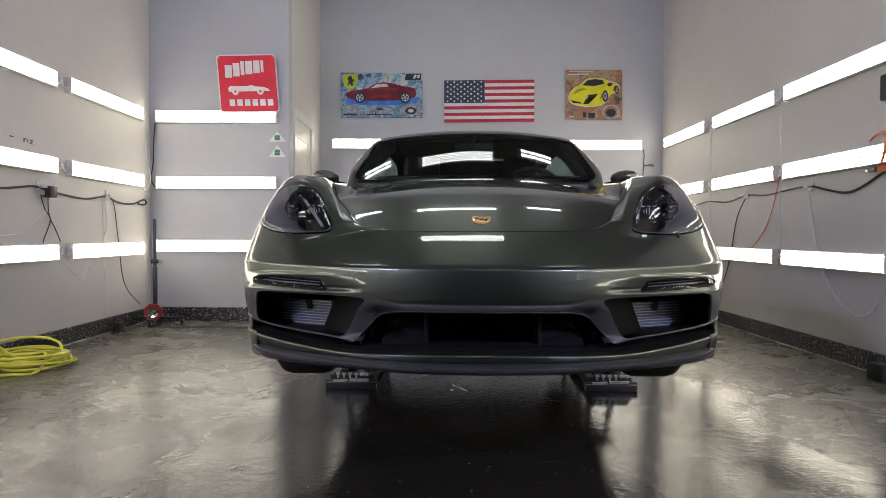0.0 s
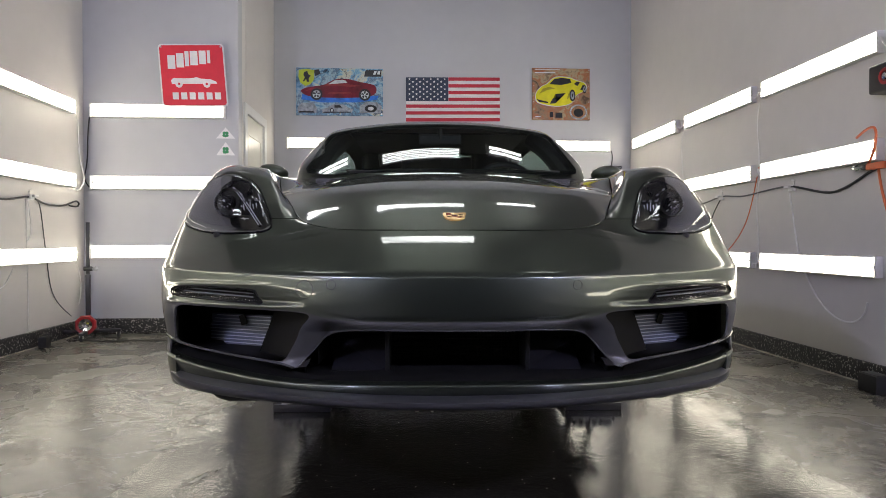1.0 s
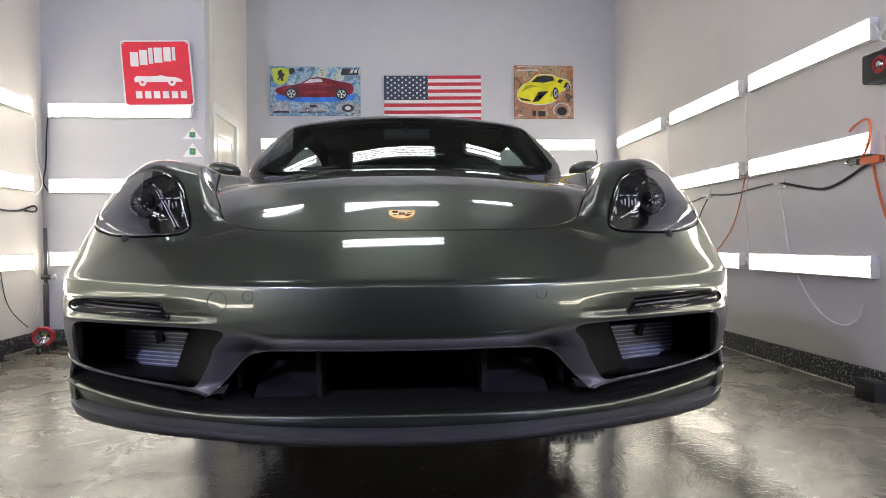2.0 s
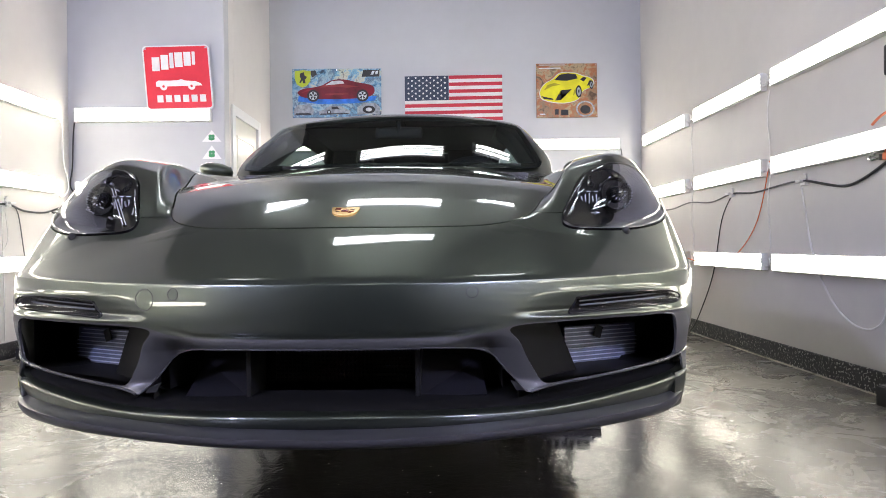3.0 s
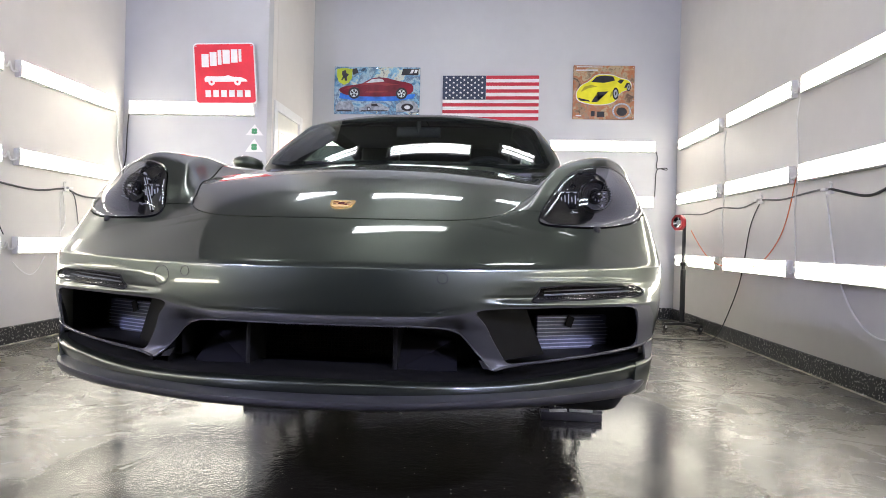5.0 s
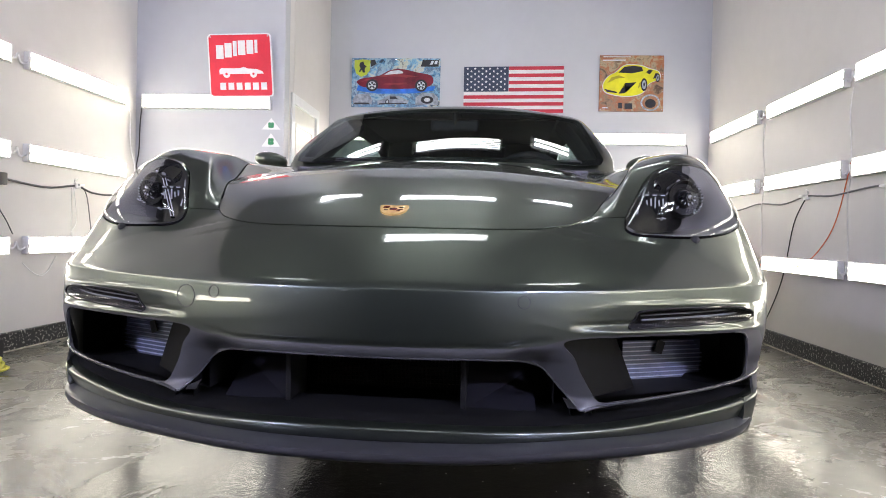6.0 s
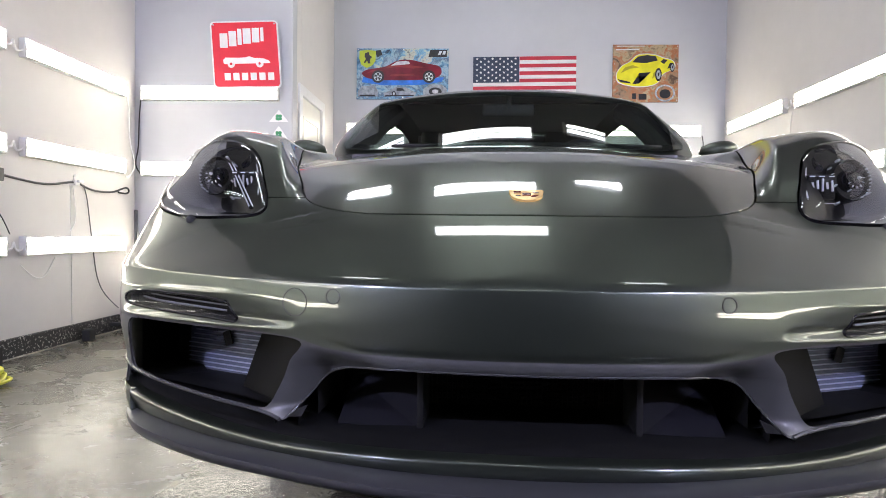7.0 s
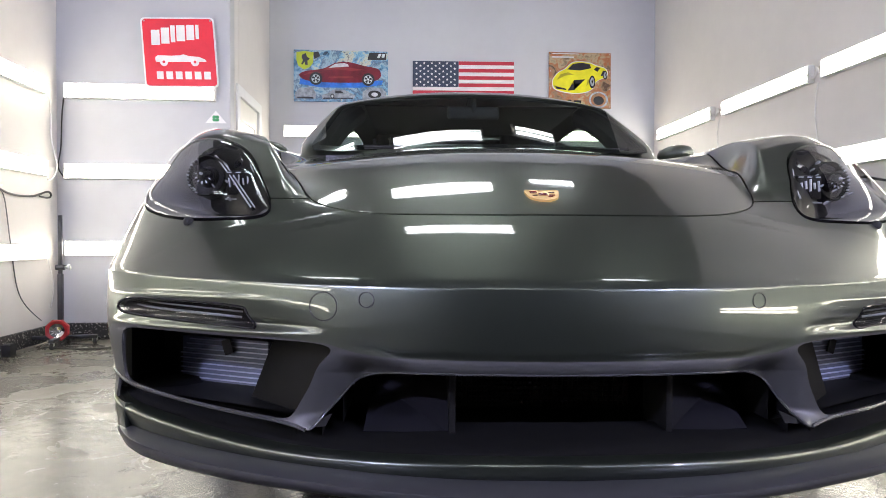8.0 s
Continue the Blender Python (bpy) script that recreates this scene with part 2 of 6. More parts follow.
def tube(points, r, sides=8, per=6):
    """A round cord along a smooth line through points."""
    p = np.asarray(points, float)
    line = spline(p, np.linspace(0, len(p) - 1, (len(p) - 1) * per + 1)) if len(p) > 2 else p
    bm = bmesh.new()
    rings = []
    up = Vector((0.31, 0.17, 0.93))
    for i, c in enumerate(line):
        d = Vector(line[min(i + 1, len(line) - 1)] - line[max(i - 1, 0)]).normalized()
        s = d.cross(up)
        s = (s if s.length > 0.05 else d.cross(Vector((1, 0, 0)))).normalized()
        t = s.cross(d)
        rings.append([bm.verts.new(Vector(c) + r * (math.cos(a) * s + math.sin(a) * t)) for a in (2 * math.pi * k / sides for k in range(sides))])
    for r0, r1 in zip(rings, rings[1:]):
        for k in range(sides):
            bm.faces.new((r0[k], r0[(k + 1) % sides], r1[(k + 1) % sides], r1[k]))
    bm.faces.new(rings[0])
    bm.faces.new(rings[-1])
    return bm


def plate(outline, thick, m):
    """A flat piece cut to an outline of (x, z), its front at local y = 0, facing -y."""
    bm = bmesh.new()
    f = [bm.verts.new(m @ Vector((x, 0, z))) for x, z in outline]
    b = [bm.verts.new(m @ Vector((x, thick, z))) for x, z in outline]
    bm.faces.new(f)
    bm.faces.new(b[::-1])
    n = len(f)
    for k in range(n):
        bm.faces.new((f[k], f[(k + 1) % n], b[(k + 1) % n], b[k]))
    return bm


def thing(name, label, category, at=None, group="", kind=""):
    ob = new(name)
    ob.empty_display_size = 0.1
    if at is not None:
        ob.matrix_basis = at
    return tagged(ob, label, category, group, kind)

# ---- the room ----
LEFT, RIGHT, BACK, FRONT, STEP, STEP_X, TOP = -3.22, 3.0, 8.75, -11.0, 7.0, -1.69, 4.7
T = 0.15


def structure(name, bm, material, label, category, smooth=False):
    return tagged(part(name, bm, material, smooth=smooth), label, category, kind="structure")


structure("floor", box((LEFT - T, FRONT - T, -0.2), (RIGHT + T, BACK + T, 0)), M_FLOOR, "worn grey sealed concrete floor with a glossy film and shade painted down its middle", "floor")
structure("ceiling", box((LEFT - T, FRONT - T, TOP), (RIGHT + T, BACK + T, TOP + 0.2)), M_CEIL, "high dark painted ceiling", "ceiling")
structure("wall_west", box((LEFT - T, FRONT, 0), (LEFT, STEP, TOP)), M_WALL, "warm white painted wall with rows of tube lights", "wall")
structure("wall_east", box((RIGHT, FRONT, 0), (RIGHT + T, BACK, TOP)), M_WALL, "warm white painted wall with rows of tube lights", "wall")
structure("wall_north", box((STEP_X, BACK, 0), (RIGHT + T, BACK + T, TOP)), M_WALL_GREY, "cool grey painted end wall", "wall")
structure("wall_step", box((LEFT - T, STEP, 0), (STEP_X, STEP + T, TOP), 0.012), M_WALL_GREY, "cool grey painted wall that steps forward", "wall")
structure("wall_south", box((LEFT - T, FRONT - T, 0), (RIGHT + T, FRONT, TOP)), M_DARKWALL, "plain unseen closing wall, toned dark for the bumper's reflections", "wall")

# the short wall that leads back to the end wall, with a door opening
DOOR_A, DOOR_B, DOOR_TOP = 7.29, 8.15, 2.29
bm = bmesh.new()
add_box(bm, (STEP_X - 0.12, STEP + T, 0), (STEP_X - 0.002, DOOR_A, TOP))
add_box(bm, (STEP_X - 0.12, DOOR_B, 0), (STEP_X, BACK + T, TOP))
add_box(bm, (STEP_X - 0.12, DOOR_A, DOOR_TOP), (STEP_X, DOOR_B, TOP))
structure("wall_return", bm, M_WALL, "warm white painted return wall with a doorway", "wall")

door = tagged(new("door_1"), "closed cream painted door in a white casing", "door", kind="structure")
part("door_leaf", box((STEP_X - 0.06, DOOR_A + 0.005, 0.01), (STEP_X - 0.012, DOOR_B - 0.005, DOOR_TOP - 0.005), 0.004), M_DOOR, door, smooth=False)
for z0, z1 in ((0.2, 0.95), (1.15, 2.1)):
    bm = bmesh.new()
    for y0, y1, a, b in ((DOOR_A + 0.12, DOOR_B - 0.12, z0, z0 + 0.03), (DOOR_A + 0.12, DOOR_B - 0.12, z1 - 0.03, z1),
                         (DOOR_A + 0.12, DOOR_A + 0.15, z0 + 0.03, z1 - 0.03), (DOOR_B - 0.15, DOOR_B - 0.12, z0 + 0.03, z1 - 0.03)):
        add_box(bm, (STEP_X - 0.014, y0, a), (STEP_X - 0.004, y1, b), 0.003)
    part("panel_moulding", bm, M_DOOR, door, smooth=False)
for a, b, z0, z1 in ((DOOR_A - 0.09, DOOR_A + 0.01, 0, DOOR_TOP + 0.09), (DOOR_B - 0.01, DOOR_B + 0.09, 0, DOOR_TOP + 0.09), (DOOR_A + 0.01, DOOR_B - 0.01, DOOR_TOP - 0.01, DOOR_TOP + 0.09)):
    part("casing", box((STEP_X - 0.028, a, z0), (STEP_X + 0.018, b, z1), 0.006), M_WHITE, door, smooth=False)
for y in (DOOR_A + 0.012,):
    for z in (0.25, 1.15, 2.0):
        part("hinge", box((STEP_X - 0.014, y - 0.015, z - 0.05), (STEP_X + 0.004, y + 0.02, z + 0.05), 0.004), M_STEEL, door)
part("lever_handle", add_cyl(cyl((STEP_X - 0.03, DOOR_B - 0.07, 1.02), (STEP_X + 0.03, DOOR_B - 0.07, 1.02), 0.012),
                             (STEP_X + 0.03, DOOR_B - 0.06, 1.02), (STEP_X + 0.03, DOOR_B - 0.19, 1.02), 0.009), M_STEEL, door)


def base_run(name, lo, hi):
    structure(name, box(lo, hi, 0.012), M_BASE, "black speckled cove base along the wall foot", "baseboard")


for k, (lo, hi) in enumerate((((LEFT, FRONT, 0), (LEFT + 0.02, STEP - 0.022, 0.145)),
                              ((LEFT, STEP - 0.02, 0), (STEP_X - 0.02, STEP, 0.145)),
                              ((STEP_X, STEP + 0.03, 0), (STEP_X + 0.02, DOOR_A - 0.095, 0.145)),
                              ((STEP_X, BACK - 0.02, 0), (RIGHT - 0.022, BACK, 0.145)),
                              ((RIGHT - 0.02, FRONT, 0), (RIGHT, BACK, 0.145)))):
    base_run("baseboard_%d" % (k + 1), lo, hi)
M_BEAD = mat("worn_sealant", (0.42, 0.385, 0.32), 0.7, scale=7, vary=0.55)
# the pale sealant bead where the base meets the floor
for k, (lo, hi) in enumerate((((LEFT + 0.02, FRONT, -0.002), (LEFT + 0.032, STEP - 0.03, 0.008)),
                              ((RIGHT - 0.034, FRONT, -0.002), (RIGHT - 0.02, BACK - 0.03, 0.008)))):
    structure("trim_%d" % (k + 1), box(lo, hi, 0.003), M_BEAD, "thin pale sealant bead at the wall foot", "trim")

# ---- tube lights on the walls ----
LAMP_W, LAMP_H, LAMP_D = 1.31, 0.135, 0.075


def wall_lamp():
    """Along local x, back at y = 0, front towards -y, centre of height at z = 0."""
    lamp = thing("wall_light", "white twin-tube fluorescent light fixed flat on the wall, lit", "wall light", group="wall lights")
    w, h, d = LAMP_W / 2, LAMP_H / 2, LAMP_D
    bm = bmesh.new()
    add_box(bm, (-w + 0.012, -0.022, -h), (w - 0.012, 0, h), 0.004)
    for s in (-1, 1):
        add_box(bm, (-w + 0.012, -0.057, s * (h - 0.003) - 0.003), (w - 0.012, -0.02, s * (h - 0.003) + 0.003))
    add_box(bm, (-w + 0.03, -0.045, -0.010), (w - 0.03, -0.02, 0.010), 0.004)
    part("housing", bm, M_WHITE, lamp, smooth=False)
    for s in (-1, 1):
        part("tube", add_cyl(bmesh.new(), (-w + 0.03, -0.042, s * 0.033), (w - 0.03, -0.042, s * 0.033), 0.0215, 14), M_TUBE, lamp, "lit white tube")
    for s in (-1, 1):
        cap = part("end_cap", box((s * w - 0.008, -d + 0.022, -h - 0.002), (s * w + 0.006, 0, h + 0.002), 0.004), M_CLEARWHITE, lamp, "pale translucent end cap")
        part("screw", cyl((s * w, -d + 0.019, 0.02), (s * w, -d + 0.026, 0.02), 0.005, 8), M_STEEL, cap)
    return lamp


first = wall_lamp()
places = []
for z in (2.212, 1.507, 0.795):
    for y in (0.1, 1.6, 3.10, 4.60, 6.10):
        places.append(pose(LEFT, y, z, 0, 0, 90))
# lamps below y 4 are unseen; the right one at 3.40 brightens that wall
for z in (2.18, 1.505, 0.762):
    for y in (0.4, 1.9, 3.40, 4.90, 6.355, 7.885):
        places.append(pose(RIGHT, y, z, 0, 0, -90))
for z in (2.225, 1.508, 0.817):
    places.append(pose(-2.477, STEP, z))
places += [pose(-0.86, BACK, 2.185), pose(2.05, BACK, 2.178), pose(2.05, BACK, 1.48)]
first.matrix_basis = places[0]
for m in places[1:]:
    copy_thing(first, m)


M_LAMPGREY = mat("grey_reflector_enamel", (0.09, 0.09, 0.10), 0.5, scale=12, vary=0.05)


def ceiling_lamp(name, tubes, width, length, label, tube_material):
    """Along local x, hung under the ceiling at z = 0."""
    lamp = thing(name, label, "ceiling light", group="ceiling lights")
    bm = box((-length / 2, -width / 2, -0.06), (length / 2, width / 2, 0), 0.006)
    part("housing", bm, M_LAMPGREY, lamp, smooth=False)
    for k in range(tubes):
        y = (k + 0.5) / tubes * (width - 0.04) - (width - 0.04) / 2
        r = 0.0095 if tubes > 2 else 0.028
        part("tube", cyl((-length / 2 + 0.03, y, -0.07 - r), (length / 2 - 0.03, y, -0.07 - r), r, 10), tube_material, lamp, "lit white tube")
    for s in (-1, 1):
        part("end_cap", box((s * (length / 2) - 0.035, -width / 2, -0.1), (s * (length / 2), width / 2, -0.06), 0.006), M_STEEL, lamp)
    return lamp


for x, y, n, w, l in ((0.02, 6.2, 6, 0.27, 1.34), (0.02, 4.42, 6, 0.27, 1.34), (0.02, 0.4, 6, 0.42, 1.32), (-1.50, 6.42, 2, 0.25, 0.62), (1.46, 6.38, 2, 0.25, 0.62),
                      (-1.80, 3.20, 2, 0.30, 0.62), (1.75, 3.20, 2, 0.30, 0.62), (-1.75, -2.0, 2, 0.30, 0.62), (1.75, -2.0, 2, 0.30, 0.62),
                      (0.02, -2.2, 6, 0.42, 1.32)):
    ceiling_lamp("ceiling_light", n, w, l, "long white fluorescent ceiling light with bare tubes, lit" if n > 2 else "short twin-tube fluorescent ceiling light, lit", M_CEILTUBE).matrix_basis = pose(x, y, TOP)


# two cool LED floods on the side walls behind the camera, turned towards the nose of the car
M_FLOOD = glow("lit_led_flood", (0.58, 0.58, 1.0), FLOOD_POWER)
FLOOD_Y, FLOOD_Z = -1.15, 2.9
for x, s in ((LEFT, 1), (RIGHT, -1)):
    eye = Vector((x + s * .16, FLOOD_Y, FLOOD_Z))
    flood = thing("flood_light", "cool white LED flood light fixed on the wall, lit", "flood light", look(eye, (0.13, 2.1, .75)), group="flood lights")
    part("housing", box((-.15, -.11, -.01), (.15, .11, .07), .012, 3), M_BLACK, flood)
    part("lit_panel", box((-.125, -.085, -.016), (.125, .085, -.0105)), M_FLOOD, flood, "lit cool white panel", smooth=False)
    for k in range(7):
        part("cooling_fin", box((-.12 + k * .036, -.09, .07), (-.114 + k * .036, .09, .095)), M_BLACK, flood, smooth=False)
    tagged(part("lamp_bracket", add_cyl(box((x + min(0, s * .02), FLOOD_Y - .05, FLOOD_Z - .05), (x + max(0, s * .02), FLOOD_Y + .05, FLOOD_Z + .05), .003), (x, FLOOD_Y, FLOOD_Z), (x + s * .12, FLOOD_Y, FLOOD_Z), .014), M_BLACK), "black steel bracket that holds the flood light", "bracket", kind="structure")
# ---- the car ----
LIFT = 0.34
CAR = pose(0.13, 2.0, LIFT, 0, 0, -1.7)
car = thing("sports_car", "grey-green metallic two-door sports coupe raised on a lift", "car", CAR)


def loft(rows, nu, nv, mirrored=False, shape=None):
    """A smooth surface through rows of control points: vertices with normals, and quads."""
    r = np.array(rows, float)
    n, m = r.shape[:2]
    shift = 0
    if mirrored:
        r = np.concatenate([r[:, 3:0:-1] * (-1, 1, 1), r], axis=1)
        shift = 3
    du = np.linspace(0, n - 1, nu)
    dv = np.linspace(shift, shift + m - 1, nv)
    a = spline(r.reshape(n, -1), du).reshape(nu, -1, 3)
    g = spline(a.transpose(1, 0, 2).reshape(a.shape[1], -1), dv).reshape(nv, nu, 3).transpose(1, 0, 2)
    if shape is not None:
        g = shape(g)
    tu, tv = np.gradient(g, axis=0), np.gradient(g, axis=1)
    if mirrored:
        tv[:, 0, 1:] = 0
    nrm = np.cross(tv, tu)
    nrm /= np.linalg.norm(nrm, axis=2, keepdims=True) + 1e-12
    v = np.concatenate([g, nrm], axis=2).reshape(-1, 6)
    f = [(i * nv + j, i * nv + j + 1, (i + 1) * nv + j + 1, (i + 1) * nv + j) for i in range(nu - 1) for j in range(nv - 1)]
    return v, f


def clip(v, f, d):
    """The part of a mesh where d > 0, cut exactly along d = 0."""
    verts, ids, cut, out = [], {}, {}, []

    def keep(i):
        if i not in ids:
            ids[i] = len(verts)
            verts.append(v[i])
        return ids[i]

    def cross(i, j):
        k = (min(i, j), max(i, j))
        if k not in cut:
            t = d[k[0]] / (d[k[0]] - d[k[1]])
            cut[k] = len(verts)
            verts.append(v[k[0]] * (1 - t) + v[k[1]] * t)
        return cut[k]

    pos = d > 0
    for face in f:
        s = [pos[i] for i in face]
        if all(s):
            out.append(tuple(keep(i) for i in face))
        elif any(s):
            poly = []
            for k, i in enumerate(face):
                j = face[(k + 1) % len(face)]
                if pos[i]:
                    poly.append(keep(i))
                if pos[i] != pos[j]:
                    poly.append(cross(i, j))
            if len(poly) > 2:
                out.append(tuple(poly))
    return (np.array(verts) if verts else np.zeros((0, 6))), out


def turned_in(v, f, depth):
    """The folded edge of a panel: a strip down from every open border."""
    count = {}
    for face in f:
        for k, i in enumerate(face):
            e = (i, face[(k + 1) % len(face)])
            count[e] = count.get(e, 0) + 1
    border = [e for e in count if (e[1], e[0]) not in count]
    verts, faces = [], []
    for i, j in border:
        a, b = v[i], v[j]
        d = (b[:3] - a[:3])
        n = np.cross(d, a[3:])
        n = n / (np.linalg.norm(n) + 1e-12)
        k = len(v) + len(verts)
        for p in (a, b):
            verts.append(np.concatenate([p[:3], n]))
        for p in (b, a):
            verts.append(np.concatenate([p[:3] - depth * p[3:], n]))
        faces.append((k + 1, k, k + 3, k + 2))
    if not verts:
        return v, list(f)
    return np.concatenate([v, np.array(verts)]), list(f) + faces


def flip(v, f):
    return v * (-1, 1, 1, -1, 1, 1), [tuple(reversed(x)) for x in f]


def joined(*meshes):
    vs, fs, k = [], [], 0
    for v, f in meshes:
        vs.append(v)
        fs += [tuple(i + k for i in x) for x in f]
        k += len(v)
    return np.concatenate(vs), fs


def panel(name, v, f, material, parent, label="", depth=0.012):
    if depth:
        v, f = turned_in(v, f, depth)
    return mesh_object(name, v, f, material, parent, label, normals=v[:, 3:])


def xz(v):
    return v[:, (0, 2)]


def yz(v):
    return v[:, (1, 2)]


def xy(v):
    return v[:, (0, 1)]


def outline_distance(p, poly):
    """Signed distance of points p (n, 2) to a closed outline; positive inside."""
    q = np.asarray(poly, float)
    best = np.full(len(p), 1e9)
    inside = np.zeros(len(p), bool)
    for a, b in zip(q, np.roll(q, -1, axis=0)):
        e = b - a
        t = np.clip(((p - a) @ e) / (e @ e + 1e-18), 0, 1)
        best = np.minimum(best, np.linalg.norm(p - a - t[:, None] * e, axis=1))
        cross = (a[1] > p[:, 1]) != (b[1] > p[:, 1])
        with np.errstate(divide="ignore", invalid="ignore"):
            x = (b[0] - a[0]) * (p[:, 1] - a[1]) / (b[1] - a[1]) + a[0]
        inside ^= cross & (p[:, 0] < x)
    return np.where(inside, best, -best)


# nose and front wings: rows from the sill of the bumper up over the lamps to the scuttle, each from the middle to the wheel arch
NOSE_ROWS = [
    [(0, .022, .165), (.22, .042, .165), (.42, .100, .165), (.58, .160, .165), (.726, .232, .165), (.828, .315, .165), (.881, .43, .165), (.891, .60, .165)],
    [(0, .004, .215), (.22, .024, .215), (.42, .084, .217), (.58, .146, .221), (.731, .220, .230), (.836, .303, .238), (.889, .42, .240), (.898, .58, .24)],
    [(0, .030, .29), (.22, .048, .29), (.42, .104, .29), (.58, .164, .295), (.731, .232, .30), (.838, .312, .30), (.895, .43, .30), (.903, .562, .30)],
    [(0, .026, .37), (.22, .045, .37), (.42, .102, .37), (.58, .162, .37), (.731, .230, .37), (.840, .312, .37), (.897, .43, .37), (.905, .561, .37)],
    [(0, .016, .44), (.22, .036, .44), (.42, .094, .44), (.58, .155, .44), (.728, .226, .44), (.838, .310, .44), (.895, .43, .44), (.905, .577, .44)],
    [(0, .018, .490), (.22, .038, .490), (.42, .097, .491), (.58, .158, .494), (.724, .232, .497), (.831, .315, .50), (.889, .435, .503), (.903, .607, .51)],
    [(0, .080, .540), (.22, .100, .540), (.415, .155, .542), (.57, .213, .546), (.712, .284, .552), (.818, .365, .558), (.881, .475, .57), (.902, .66, .58)],
    [(0, .220, .620), (.22, .233, .618), (.41, .262, .607), (.555, .302, .602), (.693, .362, .630), (.798, .44, .642), (.869, .545, .660), (.901, .73, .648)],
    [(0, .370, .6905), (.22, .380, .6865), (.41, .400, .673), (.545, .430, .664), (.675, .472, .702), (.783, .535, .728), (.864, .635, .731), (.899, .81, .690)],
    [(0, .600, .7775), (.22, .605, .7735), (.42, .620, .760), (.546, .640, .757), (.66, .660, .781), (.770, .69, .811), (.866, .76, .793), (.902, .90, .708)],
    [(0, .950, .850), (.23, .950, .843), (.45, .955, .819), (.572, .960, .806), (.67, .960, .838), (.779, .965, .850), (.869, .985, .826), (.904, 1.02, .695)],
    [(0, 1.28, .898), (.25, 1.30, .893), (.48, 1.34, .874), (.605, 1.37, .868), (.69, 1.38, .880), (.785, 1.38, .878), (.862, 1.34, .808), (.902, 1.17, .60)],
    [(0, 1.43, .912), (.25, 1.45, .907), (.49, 1.53, .892), (.62, 1.58, .886), (.70, 1.60, .892), (.79, 1.60, .876), (.866, 1.52, .79), (.903, 1.25, .505)],
]


HOOD = np.concatenate([[(-.6, .221)], spline([(0, .221), (.13, .226), (.25, .244), (.32, .264), (.378, .290), (.430, .328), (.466, .372), (.493, .425), (.518, .495), (.554, .59), (.598, .72), (.642, .88), (.688, 1.07), (.720, 1.24), (.736, 1.40)], np.linspace(0, 14, 99)),
                       spline([(.738, 1.455), (.722, 1.468), (.62, 1.405), (.48, 1.335), (.25, 1.285), (0, 1.262)], np.linspace(0, 5, 31)), [(-.6, 1.262)]])


TRIM = [(-.3, .383), (.29, .383), (.35, .389), (.40, .402), (.48, .408), (.62, .411), (.80, .413), (.856, .405), (.874, .375), (.880, .30), (.884, .262), (.80, .255), (.58, .247), (.47, .250), (.42, .250), (-.3, .241)]


def step(t):
    t = np.clip(t, 0, 1)
    return t * t * (3 - 2 * t)


def facet(t):
    """A straight ramp from 0 to 1 with a slightly rounded top."""
    t = np.clip(t, 0, 3)
    return 0.5 * (t + 1 - np.sqrt((t - 1) ** 2 + 0.02)) + 0.005 * (t < 0.01)


